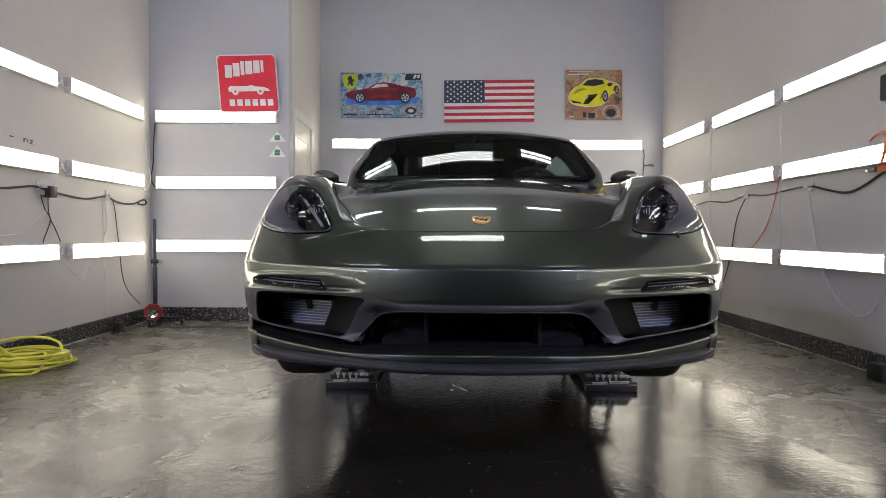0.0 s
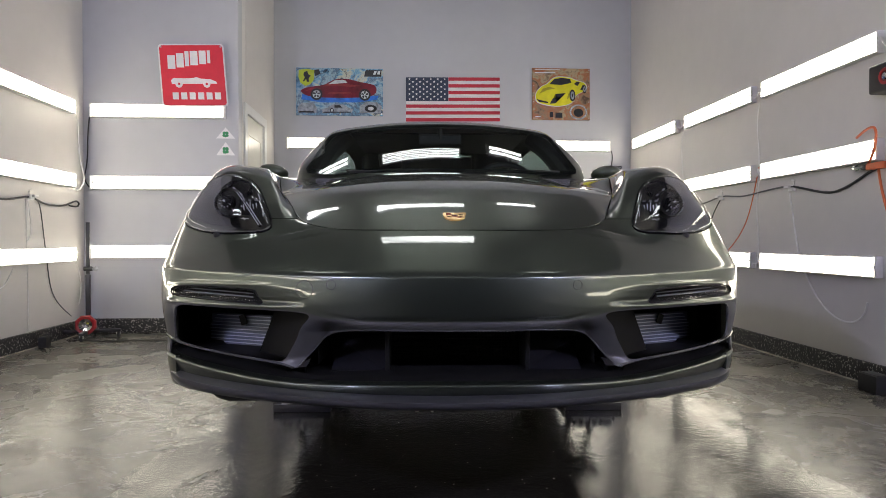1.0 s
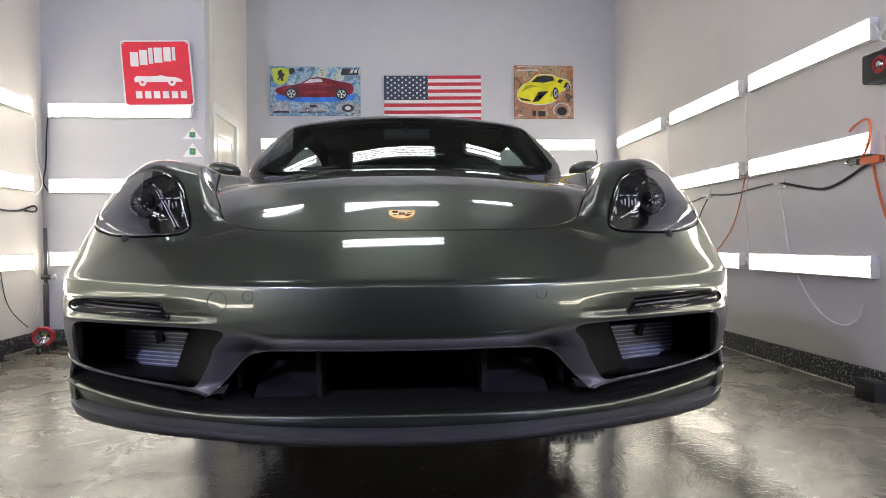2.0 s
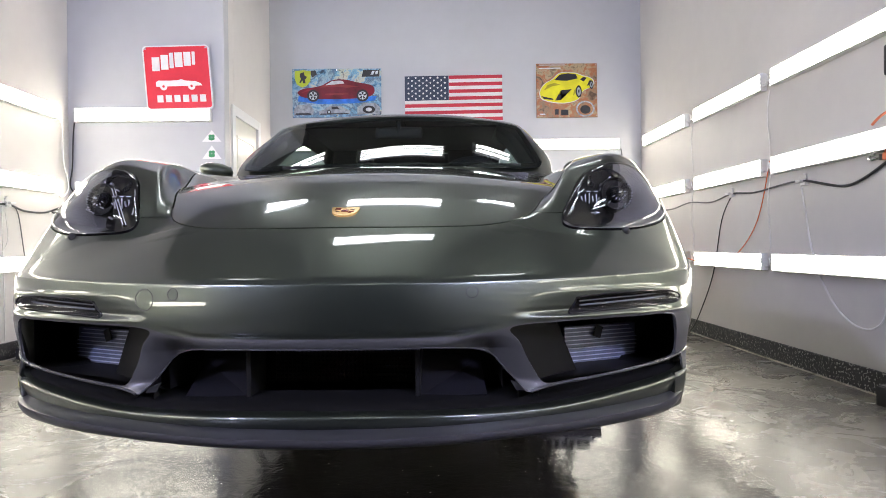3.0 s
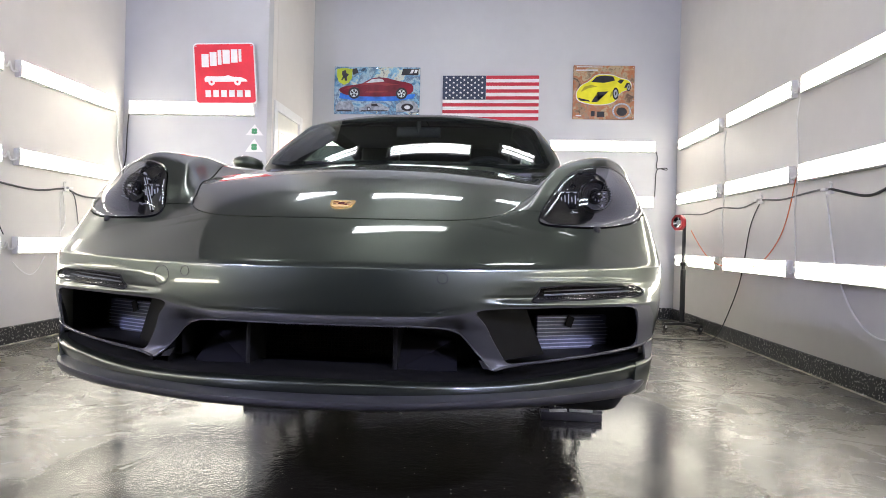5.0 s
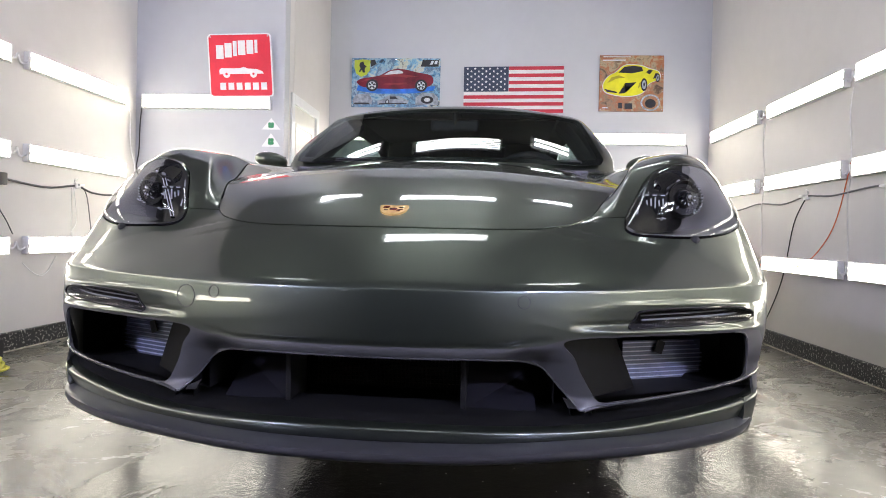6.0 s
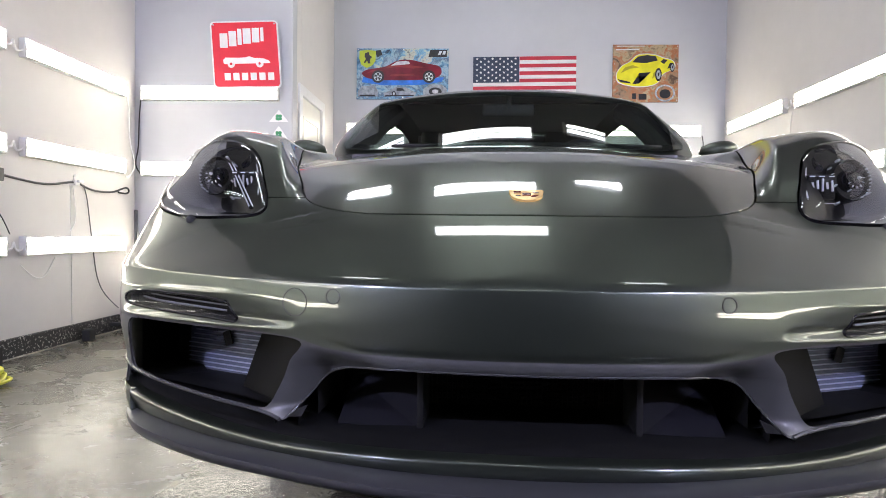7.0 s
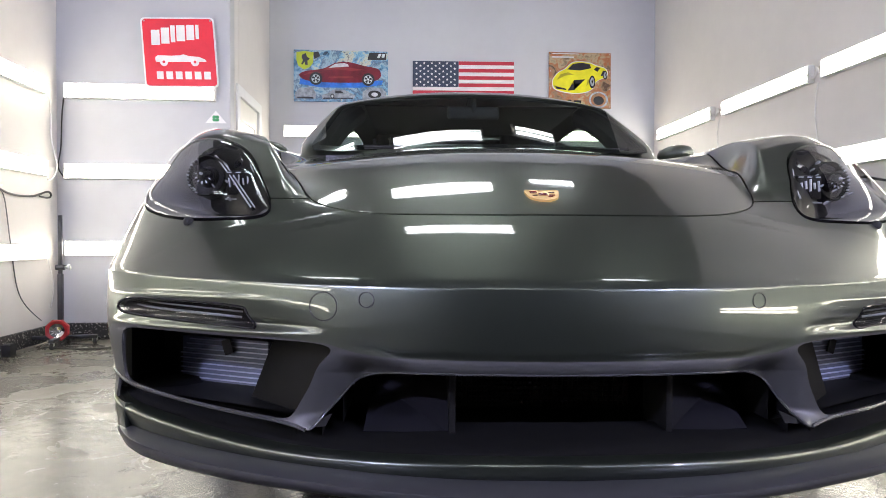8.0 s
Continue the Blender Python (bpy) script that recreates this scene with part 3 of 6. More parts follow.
def nose_creases(g):
    """Fine ridges in the bumper skin beside and below the slim lamps."""
    g = g.copy()
    x, y, z = g[..., 0], g[..., 1], g[..., 2]
    on = y < 0.62
    # the fall of the hood is even from the scuttle to the nose
    z = z - 0.0029 * np.exp(-((y - 0.535) / np.where(y < 0.535, 0.10, 0.17)) ** 2) * (1 - step((x - 0.45) / 0.15)) * (z > 0.6)

    def bump(line, half, x0, x1, fade, amount):
        inside = np.clip((x - x0) / fade, 0, 1) * np.clip((x1 - x) / fade, 0, 1)
        return np.where(on, amount * inside * np.exp(-((z - line) / half) ** 2), 0)

    # the hood stays evenly crowned right up to its edge; the wings stand up beside it
    crown = np.empty_like(z)
    for i in range(len(z)):
        mid = x[i] < 0.38
        terms = np.stack([x[i] ** 0, x[i] ** 2], axis=1)
        crown[i] = terms @ np.linalg.lstsq(terms[mid], z[i][mid], rcond=None)[0]
    away = -outline_distance(np.stack([x.ravel(), y.ravel()], axis=1), HOOD).reshape(x.shape)
    height = np.interp(y, [0.30, 0.45, 0.62, 0.96, 1.38, 1.58], [0, 0.032, 0.047, 0.030, 0.006, 0])
    near = step((x - 0.30) / 0.10) * (y > 0.26) * (1 - step((y - 0.75) / 0.35))
    valley = z + near * (crown - z) * (1 - step(away / 0.12))
    lifted = z + height * (1 - step((away - 0.14) / 0.25))
    g[..., 2] = valley + (lifted - valley) * np.where(away > 0, facet(away / 0.042), 0) * (y > 0.3)
    g[..., 1] -= bump(0.4145, 0.006, 0.40, 0.88, 0.14, 0.006)
    g[..., 1] -= bump(0.4715, 0.006, 0.46, 0.88, 0.14, 0.002)
    g[..., 1] += bump(0.440, 0.016, 0.40, 0.86, 0.14, 0.006)
    g[..., 1] += np.where(on, 0.010 * np.clip((x - 0.40) / 0.13, 0, 1) * np.clip((0.62 - x) / 0.06, 0, 1) * np.exp(-((z - 0.4285) / 0.0065) ** 2), 0)
    g[..., 1] += np.where(on, 0.013 * step((x - 0.36) / 0.06) * step((0.56 - x) / 0.06) * np.clip((0.305 - z) / 0.055, 0, 1.3) ** 1.6, 0)
    g[..., 1] += np.where(on & (x < 0.40), 0.003 * np.clip((0.38 - x) / 0.1, 0, 1) * np.exp(-((z - 0.3855 - 0.02 * np.clip((x - 0.28) / 0.1, 0, 1)) / 0.0055) ** 2), 0)
    # the struts beside the centre intake fall back inwards, and its upper rim rolls in
    across = (0.397 + (0.397 - z) * 0.78 - x) * 0.80
    fall = np.clip(across / 0.075, 0, 1)
    within = outline_distance(np.stack([x.ravel(), z.ravel()], axis=1), TRIM).reshape(x.shape)
    under = step(within / 0.03)
    g[..., 1] += np.where(on & (x > 0.25), 0.032 * fall ** 1.6 * under * np.clip((x - 0.25) / 0.1, 0, 1), 0)
    g[..., 1] += np.where(on & (z < 0.372) & (z > 0.23), 0.014 * np.clip((0.372 - z) / 0.022, 0, 1) ** 2 * np.clip((0.42 - x) / 0.1, 0, 1), 0)
    return g


for k, wide in ((3, .008), (4, .016), (5, .022), (6, .022), (7, .014)):
    NOSE_ROWS[k] = [(x + wide * w, y, z) for (x, y, z), w in zip(NOSE_ROWS[k], (0, 0, 0, 0, .2, .6, 1, .8))]
crease = NOSE_ROWS[5]
NOSE_ROWS[5:6] = [[(x, y - .0020, z - .002) for x, y, z in crease], [(x, y + .0012, z + .009) for x, y, z in crease], [(x, y + .0125, z + .0195) for x, y, z in crease]]
for k, dy in ((2, .004), (3, -.005), (4, -.003)):
    NOSE_ROWS[k] = [(x, y + dy, z) for x, y, z in NOSE_ROWS[k]]
nose = loft(NOSE_ROWS, 281, 181, True, nose_creases)

HEADLAMP = closed_curve([(.552, .628), (.62, .612), (.72, .612), (.830, .632), (.871, .672), (.864, .740), (.820, .802), (.730, .815), (.646, .775), (.588, .700)])
CENTRE = closed_curve([(0, .360), (.15, .360), (.26, .358), (.318, .349), (.355, .333), (.383, .302), (.421, .262), (.440, .236), (.36, .205), (.1, .200), (-.1, .200), (-.36, .205), (-.440, .236), (-.421, .262), (-.383, .302), (-.355, .333), (-.318, .349), (-.26, .358), (-.15, .360)], 6)
SIDE = closed_curve([(.397, .397), (.50, .404), (.65, .406), (.778, .407), (.808, .400), (.818, .365), (.820, .310), (.785, .2965), (.72, .288), (.61, .277), (.53, .270), (.477, .266), (.453, .290), (.429, .333), (.411, .368)], 5)
SLOT = [(.440, .250), (.51, .2625), (.61, .271), (.72, .282), (.80, .2915), (.846, .2975), (.850, .262), (.850, .20), (.449, .20)]
UNDER = [(-.3, .10), (-.3, .2515), (.42, .2515), (.58, .249), (.80, .257), (.815, .259), (.815, .10)]
DAYLAMP = closed_curve([(.529, .421), (.534, .430), (.546, .449), (.556, .456), (.62, .461), (.72, .463), (.79, .461), (.822, .454), (.832, .443), (.822, .435), (.79, .431), (.70, .427), (.60, .423), (.545, .420)], 5)

V, F = nose
hood_d = outline_distance(xy(V), HOOD)
lamp_d = outline_distance(xz(V), HEADLAMP)
lamp_d = np.where((V[:, 1] < 0.9) & (V[:, 2] > 0.55), lamp_d, -1)

v, f = clip(V, F, hood_d - 0.002)
hood = panel("hood", *joined((v, f), flip(v, f)), M_PAINT, car)
rest = clip(V, F, -hood_d - 0.002)


def on_hood(x, y):
    """The place on the hood skin above (x, y)."""
    p = V[np.argmin((V[:, 0] - abs(x)) ** 2 + (V[:, 1] - y) ** 2)]
    return (x, y, p[2] - (p[3] * (abs(x) - p[0]) + p[4] * (y - p[1])) / p[5])


rim = [q for q in HOOD if 0 <= q[0] and q[1] < .40]
rim = [(-x, y) for x, y in rim[:0:-1]] + rim
part("rolled_edge", tube([Vector(on_hood(x, y + .0035)) + Vector((0, 0, -.0008)) for x, y in rim], .0014, 6, 1), M_PAINT, hood)


def clip_by(mesh, outline, plane, sign, gap=0.0, where=None):
    v, f = mesh
    d = outline_distance(plane(v), outline)
    if where is not None:
        d = np.where(where(v), d, -1)
    return clip(v, f, sign * d - gap)


front = lambda v: (v[:, 1] < 0.9) & (v[:, 2] > 0.55)
low = lambda v: v[:, 1] < 0.62
shell = clip_by(rest, HEADLAMP, xz, -1, 0.0015, front)
lens = clip_by(rest, HEADLAMP, xz, 1, 0.002, front)
# the scuttle in front of the windscreen is black
wings = clip(*shell, shell[0][:, 2] - 0.660)
wings = clip(*wings, np.maximum(np.abs(wings[0][:, 0]) - .45, 1.24 - wings[0][:, 1]) + 0.0)
bumper = clip(*shell, 0.658 - shell[0][:, 2])
trim = clip_by(bumper, TRIM, xz, 1, 0.0, low)
bumper = clip_by(bumper, TRIM, xz, -1, 0.0, low)
bumper = clip_by(bumper, UNDER, xz, -1, 0.0, low)
trim = clip_by(trim, CENTRE, xz, -1, 0, low)
trim = clip_by(trim, SIDE, xz, -1, 0, low)
trim = clip_by(trim, SLOT, xz, -1, 0, low)
daylens = clip_by(bumper, DAYLAMP, xz, 1, 0.002, low)
bumper = clip_by(bumper, DAYLAMP, xz, -1, 0.0, low)


bumper_ob = panel("front_bumper", *joined(bumper, flip(*bumper)), M_PAINT, car)
for s in (0, 1):
    w = flip(*wings) if s else wings
    panel("front_wing", *w, M_PAINT, car)
trim_ob = panel("intake_frame", *joined(trim, flip(*trim)), M_SATIN, bumper_ob, "satin dark intake frame", 0.005)


def on_nose(x, z, out=0.0):
    """The place on the bumper skin at (x, z) seen from the front."""
    v = nose[0]
    near = np.where(v[:, 1] < 0.62, (v[:, 0] - abs(x)) ** 2 + (v[:, 2] - z) ** 2, 9)
    p = v[np.argmin(near)]
    y = p[1] - (p[3] * (abs(x) - p[0]) + p[5] * (z - p[2])) / p[4]
    return (x + math.copysign(p[3] * out, x), y + p[4] * out, z + p[5] * out)


def in_lamp(x, z, inset):
    """A place behind the headlamp cover at (x, z) seen from the front."""
    v = nose[0]
    near = np.where((v[:, 1] < 0.9) & (v[:, 2] > 0.56), (v[:, 0] - abs(x)) ** 2 + (v[:, 2] - z) ** 2, 9)
    p = v[np.argmin(near)]
    return (x, p[1] + inset, z)


def pushed(mesh, depth_of):
    v, f = mesh
    w = v.copy()
    w[:, :3] -= v[:, 3:] * depth_of(v)[:, None]
    return w, f


M_LAMPBOWL = mat("smoked_black_bowl", (0.005, 0.005, 0.005), 0.4, scale=30, vary=0.1, spec=0.12)
# pale colour stands in for the bright glints on chrome lamp parts
M_BRIGHT = mat("pale_lamp_glint", (0.62, 0.64, 0.68), 0.22, 0.35, scale=30, vary=0.04)
# the lining's grey also carries the wall's reflection on the lens
M_LAMPSHELF = mat("grey_lining_and_reflection", (0.12, 0.12, 0.115), 0.45, 0.0, scale=30, vary=0.1)
for s in (0, 1):
    side = -1 if s else 1
    unit = new("headlight")
    unit.parent = car
    lv, lf = lens
    d = outline_distance(xz(lv), HEADLAMP)
    bulge = pushed(lens, lambda v: 0.001 - 0.014 * np.sqrt(np.clip(1 - (1 - np.clip(outline_distance(xz(v), HEADLAMP) / 0.05, 0, 1)) ** 2, 0, 1)))
    bowl = pushed(lens, lambda v: 0.003 + 0.10 * step(outline_distance(xz(v), HEADLAMP) / 0.09))
    gasket = clip(lv, lf, np.minimum(0.003 - d, 0.68 - lv[:, 2]))
    mask = clip(lv, lf, np.maximum(np.minimum(.722 - lv[:, 0] + .25 * (lv[:, 2] - .72), lv[:, 2] - .640), .050 - np.hypot(lv[:, 0] - .722, lv[:, 2] - .742)))
    mask = pushed(mask, lambda v: 0.0025 + 0.085 * step(outline_distance(xz(v), HEADLAMP) / 0.09))
    mv, mf = flip(*mask) if s else mask
    mesh_object("black_mask", mv, mf, M_LAMPBOWL, unit, "black inner lining of the lamp")
    for nm, mesh, ma, dep in (("lens", bulge, M_CLEAR, 0), ("bowl", bowl, M_LAMPSHELF, 0), ("gasket", pushed(gasket, lambda v: v[:, 0] * 0 - 0.003), M_GLOSSBLACK, 0.014)):
        mv, mf = flip(*mesh) if s else mesh
        if nm != "gasket":
            mesh_object(nm, mv, mf, ma, unit, angle=80)
        else:
            panel(nm, mv, mf, ma, unit, depth=dep)
    # round projector module with a ring of small lamps
    c = Vector(in_lamp(.733 * side, .716, .066))
    m = Matrix.Translation(c) @ pose(0, 0, 0, 82, 0, side * 12)
    r = .046
    mod = part("main_module", lathe([(0.001, r * .12), (r * .45, r * .1), (r * .55, -r * .1), (r * .9, -r * .05), (r, r * .25), (r * 1.05, r * .2), (r * 1.05, -.05)], m, 28), M_LAMPBOWL, unit)
    part("projector", lathe([(0.0005, .03), (.012, .026), (.018, .015), (.02, 0)], m, 20), M_GLOSSBLACK, mod)
    part("projector_glint", lathe([(0.0005, .036), (.0026, .035), (.0036, .029)], m, 12), M_BRIGHT, mod)
    for k in range(12):
        a = k * .19 - 1.1
        q = m @ pose(side * r * .96 * math.cos(a), r * .96 * math.sin(a), .012)
        part("led", lathe([(0.0004, .004), (.0012 + .0009 * (k % 3 == 0), .003), (.0016 + .0009 * (k % 3 == 0), -.002)], q, 8), M_BRIGHT, mod)
    for k in range(6):
        a = k * .55 - 2.6
        q = m @ pose(side * .019 * math.cos(a), .019 * math.sin(a), .021) @ pose(0, 0, 0, 0, 0, math.degrees(a) * side)
        part("reflector", box((-.0028, -.0006, -.001), (.0028, .0006, .002), m=q), M_BRIGHT, mod)
    # black hood arched over the module
    arch = [in_lamp(side * (.712 + .050 * math.cos(a)), .748 + .040 * math.sin(a), .028) for a in np.linspace(-.3, 3.3, 12)]
    part("module_hood", tube(arch, .010, 8, 2), M_GLOSSBLACK, unit)
    # daytime points round the module
    for x_, z_, r in ((.725, .765, .0040), (.692, .744, .0026), (.668, .719, .0030), (.672, .700, .0026), (.745, .684, .0022), (.652, .659, .0032), (.684, .728, .0016), (.700, .690, .0018)):
        q = Matrix.Translation(in_lamp(side * x_, z_, .034)) @ pose(0, 0, 0, 75, 0, 0)
        part("daytime_point", lathe([(0.0005, .008), (r * .6, .007), (r * .95, .003), (r, 0), (r, -.008)], q, 12), M_BRIGHT, unit)
    # square inner module with upright reflectors
    c = Vector(in_lamp(side * .645, .697, .036))
    mod = part("inner_module", box((c.x - .029, c.y - .002, c.z - .027), (c.x + .029, c.y + .03, c.z + .027), .004), M_LAMPBOWL, unit)
    for k in range(5):
        q = Matrix.Translation((c.x - .020 + k * .010, c.y - .005, c.z)) @ pose(0, 0, 0, 0, -8 + 4 * (k % 3), 0)
        part("reflector", box((-.0014, -.003, -.010 + .005 * (k % 2)), (.0014, .003, .010 + .004 * (k % 3)), .0008, m=q), M_BRIGHT, mod)
    for k in range(3):
        part("glint", box((c.x - .027 + k * .020, c.y - .006, c.z + .0215), (c.x - .016 + k * .020, c.y - .003, c.z + .0240), .0008), M_BRIGHT, mod)
    for k in range(2):
        part("lower_line", box((c.x - .030 + k * .032, c.y - .006, c.z - .0372), (c.x - .004 + k * .032, c.y - .003, c.z - .0350), .0006), M_BRIGHT, mod)
    # diagonal streak in one lamp only: a reflection built as solid bars
    bar = [in_lamp(side * x_, z_, i_) for x_, z_, i_ in ((.700, .746, .026), (.664, .712, .026), (.628, .674, .024), (.592, .636, .018))]
    if s:
        part("reflected_streak", tube(bar, .005, 8), M_GLOSSBLACK, unit)
    for off in (-.0045, .0035) if s else ():
        part("streak_line", tube([(x_ + side * off, y_ - .004, z_ + .003) for x_, y_, z_ in bar], .0016, 6), M_BRIGHT, unit)
    edge = [in_lamp(side * x_, z_, .014) for x_, z_ in ((.646, .758), (.622, .728), (.604, .696), (.592, .668))]
    part("edge_line", tube(edge, .0022, 6), M_BRIGHT, unit)
    # washer nozzle under the lamp
    part("washer_nozzle", lathe([(0.0005, .012), (.005, .011), (.0092, .007), (.0108, .002), (.010, -.004), (.006, -.012), (.005, -.03)], Matrix.Translation((side * .712, .338, .607)) @ pose(0, 0, 0, 62, 0, side * 20), 18), M_RUBBER, car)

    # slim daytime lamp
    unit = new("daytime_lamp")
    unit.parent = car
    dv, df = daylens
    bowl = pushed(daylens, lambda v: 0.004 + 0.03 * np.clip(outline_distance(xz(v), DAYLAMP) / 0.012, 0, 1))
    for nm, mesh, ma in (("lens", daylens, M_DAYGLASS), ("bowl", bowl, M_DEEP)):
        mv, mf = flip(*mesh) if s else mesh
        panel(nm, mv, mf, ma, unit, depth=0)
    rim = [on_nose(side * x_, z_, .0) for x_, z_ in np.concatenate([DAYLAMP, DAYLAMP[:1]])]
    part("black_rim", tube(rim, .0026, 6, 1), M_GLOSSBLACK, unit)
    strip = [(side * .560, .165, .436), (side * .64, .197, .440), (side * .73, .245, .443), (side * .80, .305, .445)]
    part("light_guide", tube(strip, .0024, 6), M_BRIGHT, unit)
    part("reflector", tube([(x, y + .006, z + .009) for x, y, z in strip], .0018, 6), M_BRIGHT, unit)

# rounded, brighter edges of the intake frame
M_EDGE = mat("satin_edge", (0.045, 0.045, 0.046), 0.26, 0.0, scale=40, vary=0.08)
for s in (1, -1):
    rim = [(s * x, z) for x, z in spline([(0, .360), (.15, .360), (.26, .358), (.318, .349), (.355, .333), (.383, .302), (.421, .262), (.432, .2515)], np.linspace(0, 7, 50))]
    part("rounded_edge", tube([on_nose(x, z, .0) for x, z in rim], .0022, 6, 1), M_EDGE, trim_ob)
    rim = [(s * x, z) for x, z in spline([(.440, .2505), (.472, .2585), (.53, .2665), (.61, .274), (.72, .285), (.79, .2935), (.836, .3015), (.872, .309)], np.linspace(0, 7, 50))]
    part("rounded_edge", tube([on_nose(x, z, .0005) for x, z in rim], .0036, 6, 1), M_EDGE, trim_ob)
    rim = [(s * x, z) for x, z in spline([(.776, .408), (.808, .400), (.818, .365), (.820, .312), (.818, .300)], np.linspace(0, 4, 24))]
    part("rounded_edge", tube([on_nose(x, z, .0) for x, z in rim], .0018, 6, 1), M_EDGE, trim_ob)
    bm = bmesh.new()
    tab = [(s * .398, .146, .270), (s * .430, .148, .256), (s * .436, .150, .245), (s * .411, .148, .247)]
    a_, b_ = [bm.verts.new(p) for p in tab], [bm.verts.new((x, y + .004, z)) for x, y, z in tab]
    bm.faces.new(a_)
    bm.faces.new(b_[::-1])
    for i in range(4):
        bm.faces.new((a_[i], a_[(i + 1) % 4], b_[(i + 1) % 4], b_[i]))
    part("foot_tab", bm, M_EDGE, trim_ob, smooth=False)

# round caps in the bumper: four parking sensors' rims and the tow-eye cover
for x, z, r in ((.311, .476, .0125), (-.333, .476, .0125), (-.406, .463, .0235)):
    ring = [on_nose(x + r * math.cos(a), z + r * math.sin(a), .0002) for a in (2 * math.pi * k / 24 for k in range(25))]
    part("sensor_rim" if r < .02 else "tow_cover_rim", tube(ring, .0011, 6, 1), M_BLACK, bumper_ob)
# cabin: rows from the scuttle over the roof to the tail, each from the middle to the window sill
CABIN_ROWS = [
    [(0, 1.30, .884), (.28, 1.33, .882), (.52, 1.44, .880), (.68, 1.55, .885), (.725, 1.60, .890), (.76, 1.66, .890)],
    [(0, 1.48, .985), (.28, 1.50, .982), (.53, 1.58, .972), (.710, 1.68, .970), (.738, 1.76, .945), (.757, 1.85, .907)],
    [(0, 1.70, 1.107), (.27, 1.72, 1.102), (.520, 1.78, 1.094), (.694, 1.87, 1.074), (.725, 1.96, 1.00), (.757, 2.06, .918)],
    [(0, 1.97, 1.247), (.26, 1.98, 1.241), (.505, 2.03, 1.221), (.654, 2.11, 1.188), (.703, 2.20, 1.07), (.760, 2.32, .928)],
    [(0, 2.30, 1.285), (.26, 2.30, 1.278), (.505, 2.32, 1.257), (.654, 2.36, 1.213), (.708, 2.42, 1.09), (.765, 2.52, .940)],
    [(0, 2.75, 1.245), (.26, 2.75, 1.238), (.48, 2.75, 1.208), (.615, 2.78, 1.158), (.700, 2.80, 1.07), (.768, 2.85, .95)],
    [(0, 3.30, 1.10), (.25, 3.30, 1.095), (.43, 3.30, 1.07), (.55, 3.30, 1.035), (.66, 3.28, .995), (.77, 3.2, .96)],
    [(0, 3.80, .965), (.25, 3.80, .962), (.44, 3.78, .952), (.56, 3.72, .945), (.67, 3.62, .948), (.77, 3.5, .955)],
    [(0, 4.12, .905), (.25, 4.12, .902), (.43, 4.10, .898), (.56, 4.05, .895), (.68, 3.98, .895), (.78, 3.9, .90)],
    [(0, 4.37, .862), (.25, 4.36, .862), (.40, 4.34, .86), (.50, 4.31, .858), (.60, 4.27, .855), (.66, 4.22, .85)],
]
cabin = loft(CABIN_ROWS, 109, 61, True)
SCREEN = [(-.3, .905), (0, .905), (.28, .905), (.56, .910), (.658, .922), (.676, .95), (.648, 1.06), (.618, 1.165), (.598, 1.190), (.49, 1.211), (.25, 1.226), (0, 1.232), (-.3, 1.232)]
SIDE_GLASS = closed_curve([(1.86, .945), (2.0, 1.05), (2.25, 1.172), (2.5, 1.20), (2.8, 1.165), (3.08, 1.08), (3.18, 1.01), (2.9, .985), (2.4, .96), (2.0, .935)])
BACK_GLASS = closed_curve([(0, 2.92), (.25, 2.93), (.38, 2.97), (.42, 3.1), (.40, 3.4), (.33, 3.56), (.15, 3.62), (-.15, 3.62), (-.33, 3.56), (-.4, 3.4), (-.42, 3.1), (-.38, 2.97), (-.25, 2.93)])
before = lambda v: v[:, 1] < 2.15
beside = lambda v: v[:, 0] > 0.5
screen = clip_by(cabin, SCREEN, xz, 1, 0, before)
shell = clip_by(cabin, SCREEN, xz, -1, 0, before)


def smoothed(v):
    """Lay a pane on one even, gently bowed surface y(x, z)."""
    def terms(x, z):
        return np.stack([x * 0 + 1, x ** 2, z, (z - 1.06) * x ** 2, z ** 2, x ** 4], axis=1)

    x, z = v[:, 0], v[:, 2]
    k = np.linalg.lstsq(terms(x, z), v[:, 1], rcond=None)[0]
    k[3] = 0
    flat_ = 0.8
    k[0] += (1 - flat_) * np.mean(k[1] * x ** 2 + k[5] * x ** 4)
    k[1], k[5] = k[1] * flat_, k[5] * flat_
    w = v.copy()
    w[:, 1] = terms(x, z) @ k
    dx = 2 * k[1] * x + 2 * k[3] * x * (z - 1.06) + 4 * k[5] * x ** 3
    dz = k[2] + k[3] * x ** 2 + 2 * k[4] * z
    n = np.stack([dx, dx * 0 - 1, dz], axis=1)
    w[:, 3:] = n / np.linalg.norm(n, axis=1, keepdims=True)
    return w


screen = smoothed(screen[0]), screen[1]
side_glass = clip_by(shell, SIDE_GLASS, yz, 1, 0.002, beside)
shell = clip_by(shell, SIDE_GLASS, yz, -1, 0.0, beside)
behind = lambda v: v[:, 1] > 2.8
back_glass = clip_by(shell, BACK_GLASS, xy, 1, 0.002, behind)
shell = clip_by(shell, BACK_GLASS, xy, -1, 0.0, behind)
scuttle = clip(*shell, 1.35 - shell[0][:, 1])
roof_cut = clip(*shell, shell[0][:, 1] - 1.35)
panel("roof", *joined(roof_cut, flip(*roof_cut)), M_PAINT, car)
screen_full = joined(screen, flip(*screen))
ws = panel("windscreen", *screen_full, M_SCREEN, car, "clear windscreen with a black printed edge", 0)
d = outline_distance(np.abs(xz(screen_full[0])) * (1, 1), SCREEN)
band = clip(*pushed(screen_full, lambda v: v[:, 0] * 0 + 0.004), 0.026 - d)
panel("black_edge", *band, M_GLOSSBLACK, ws, depth=0)
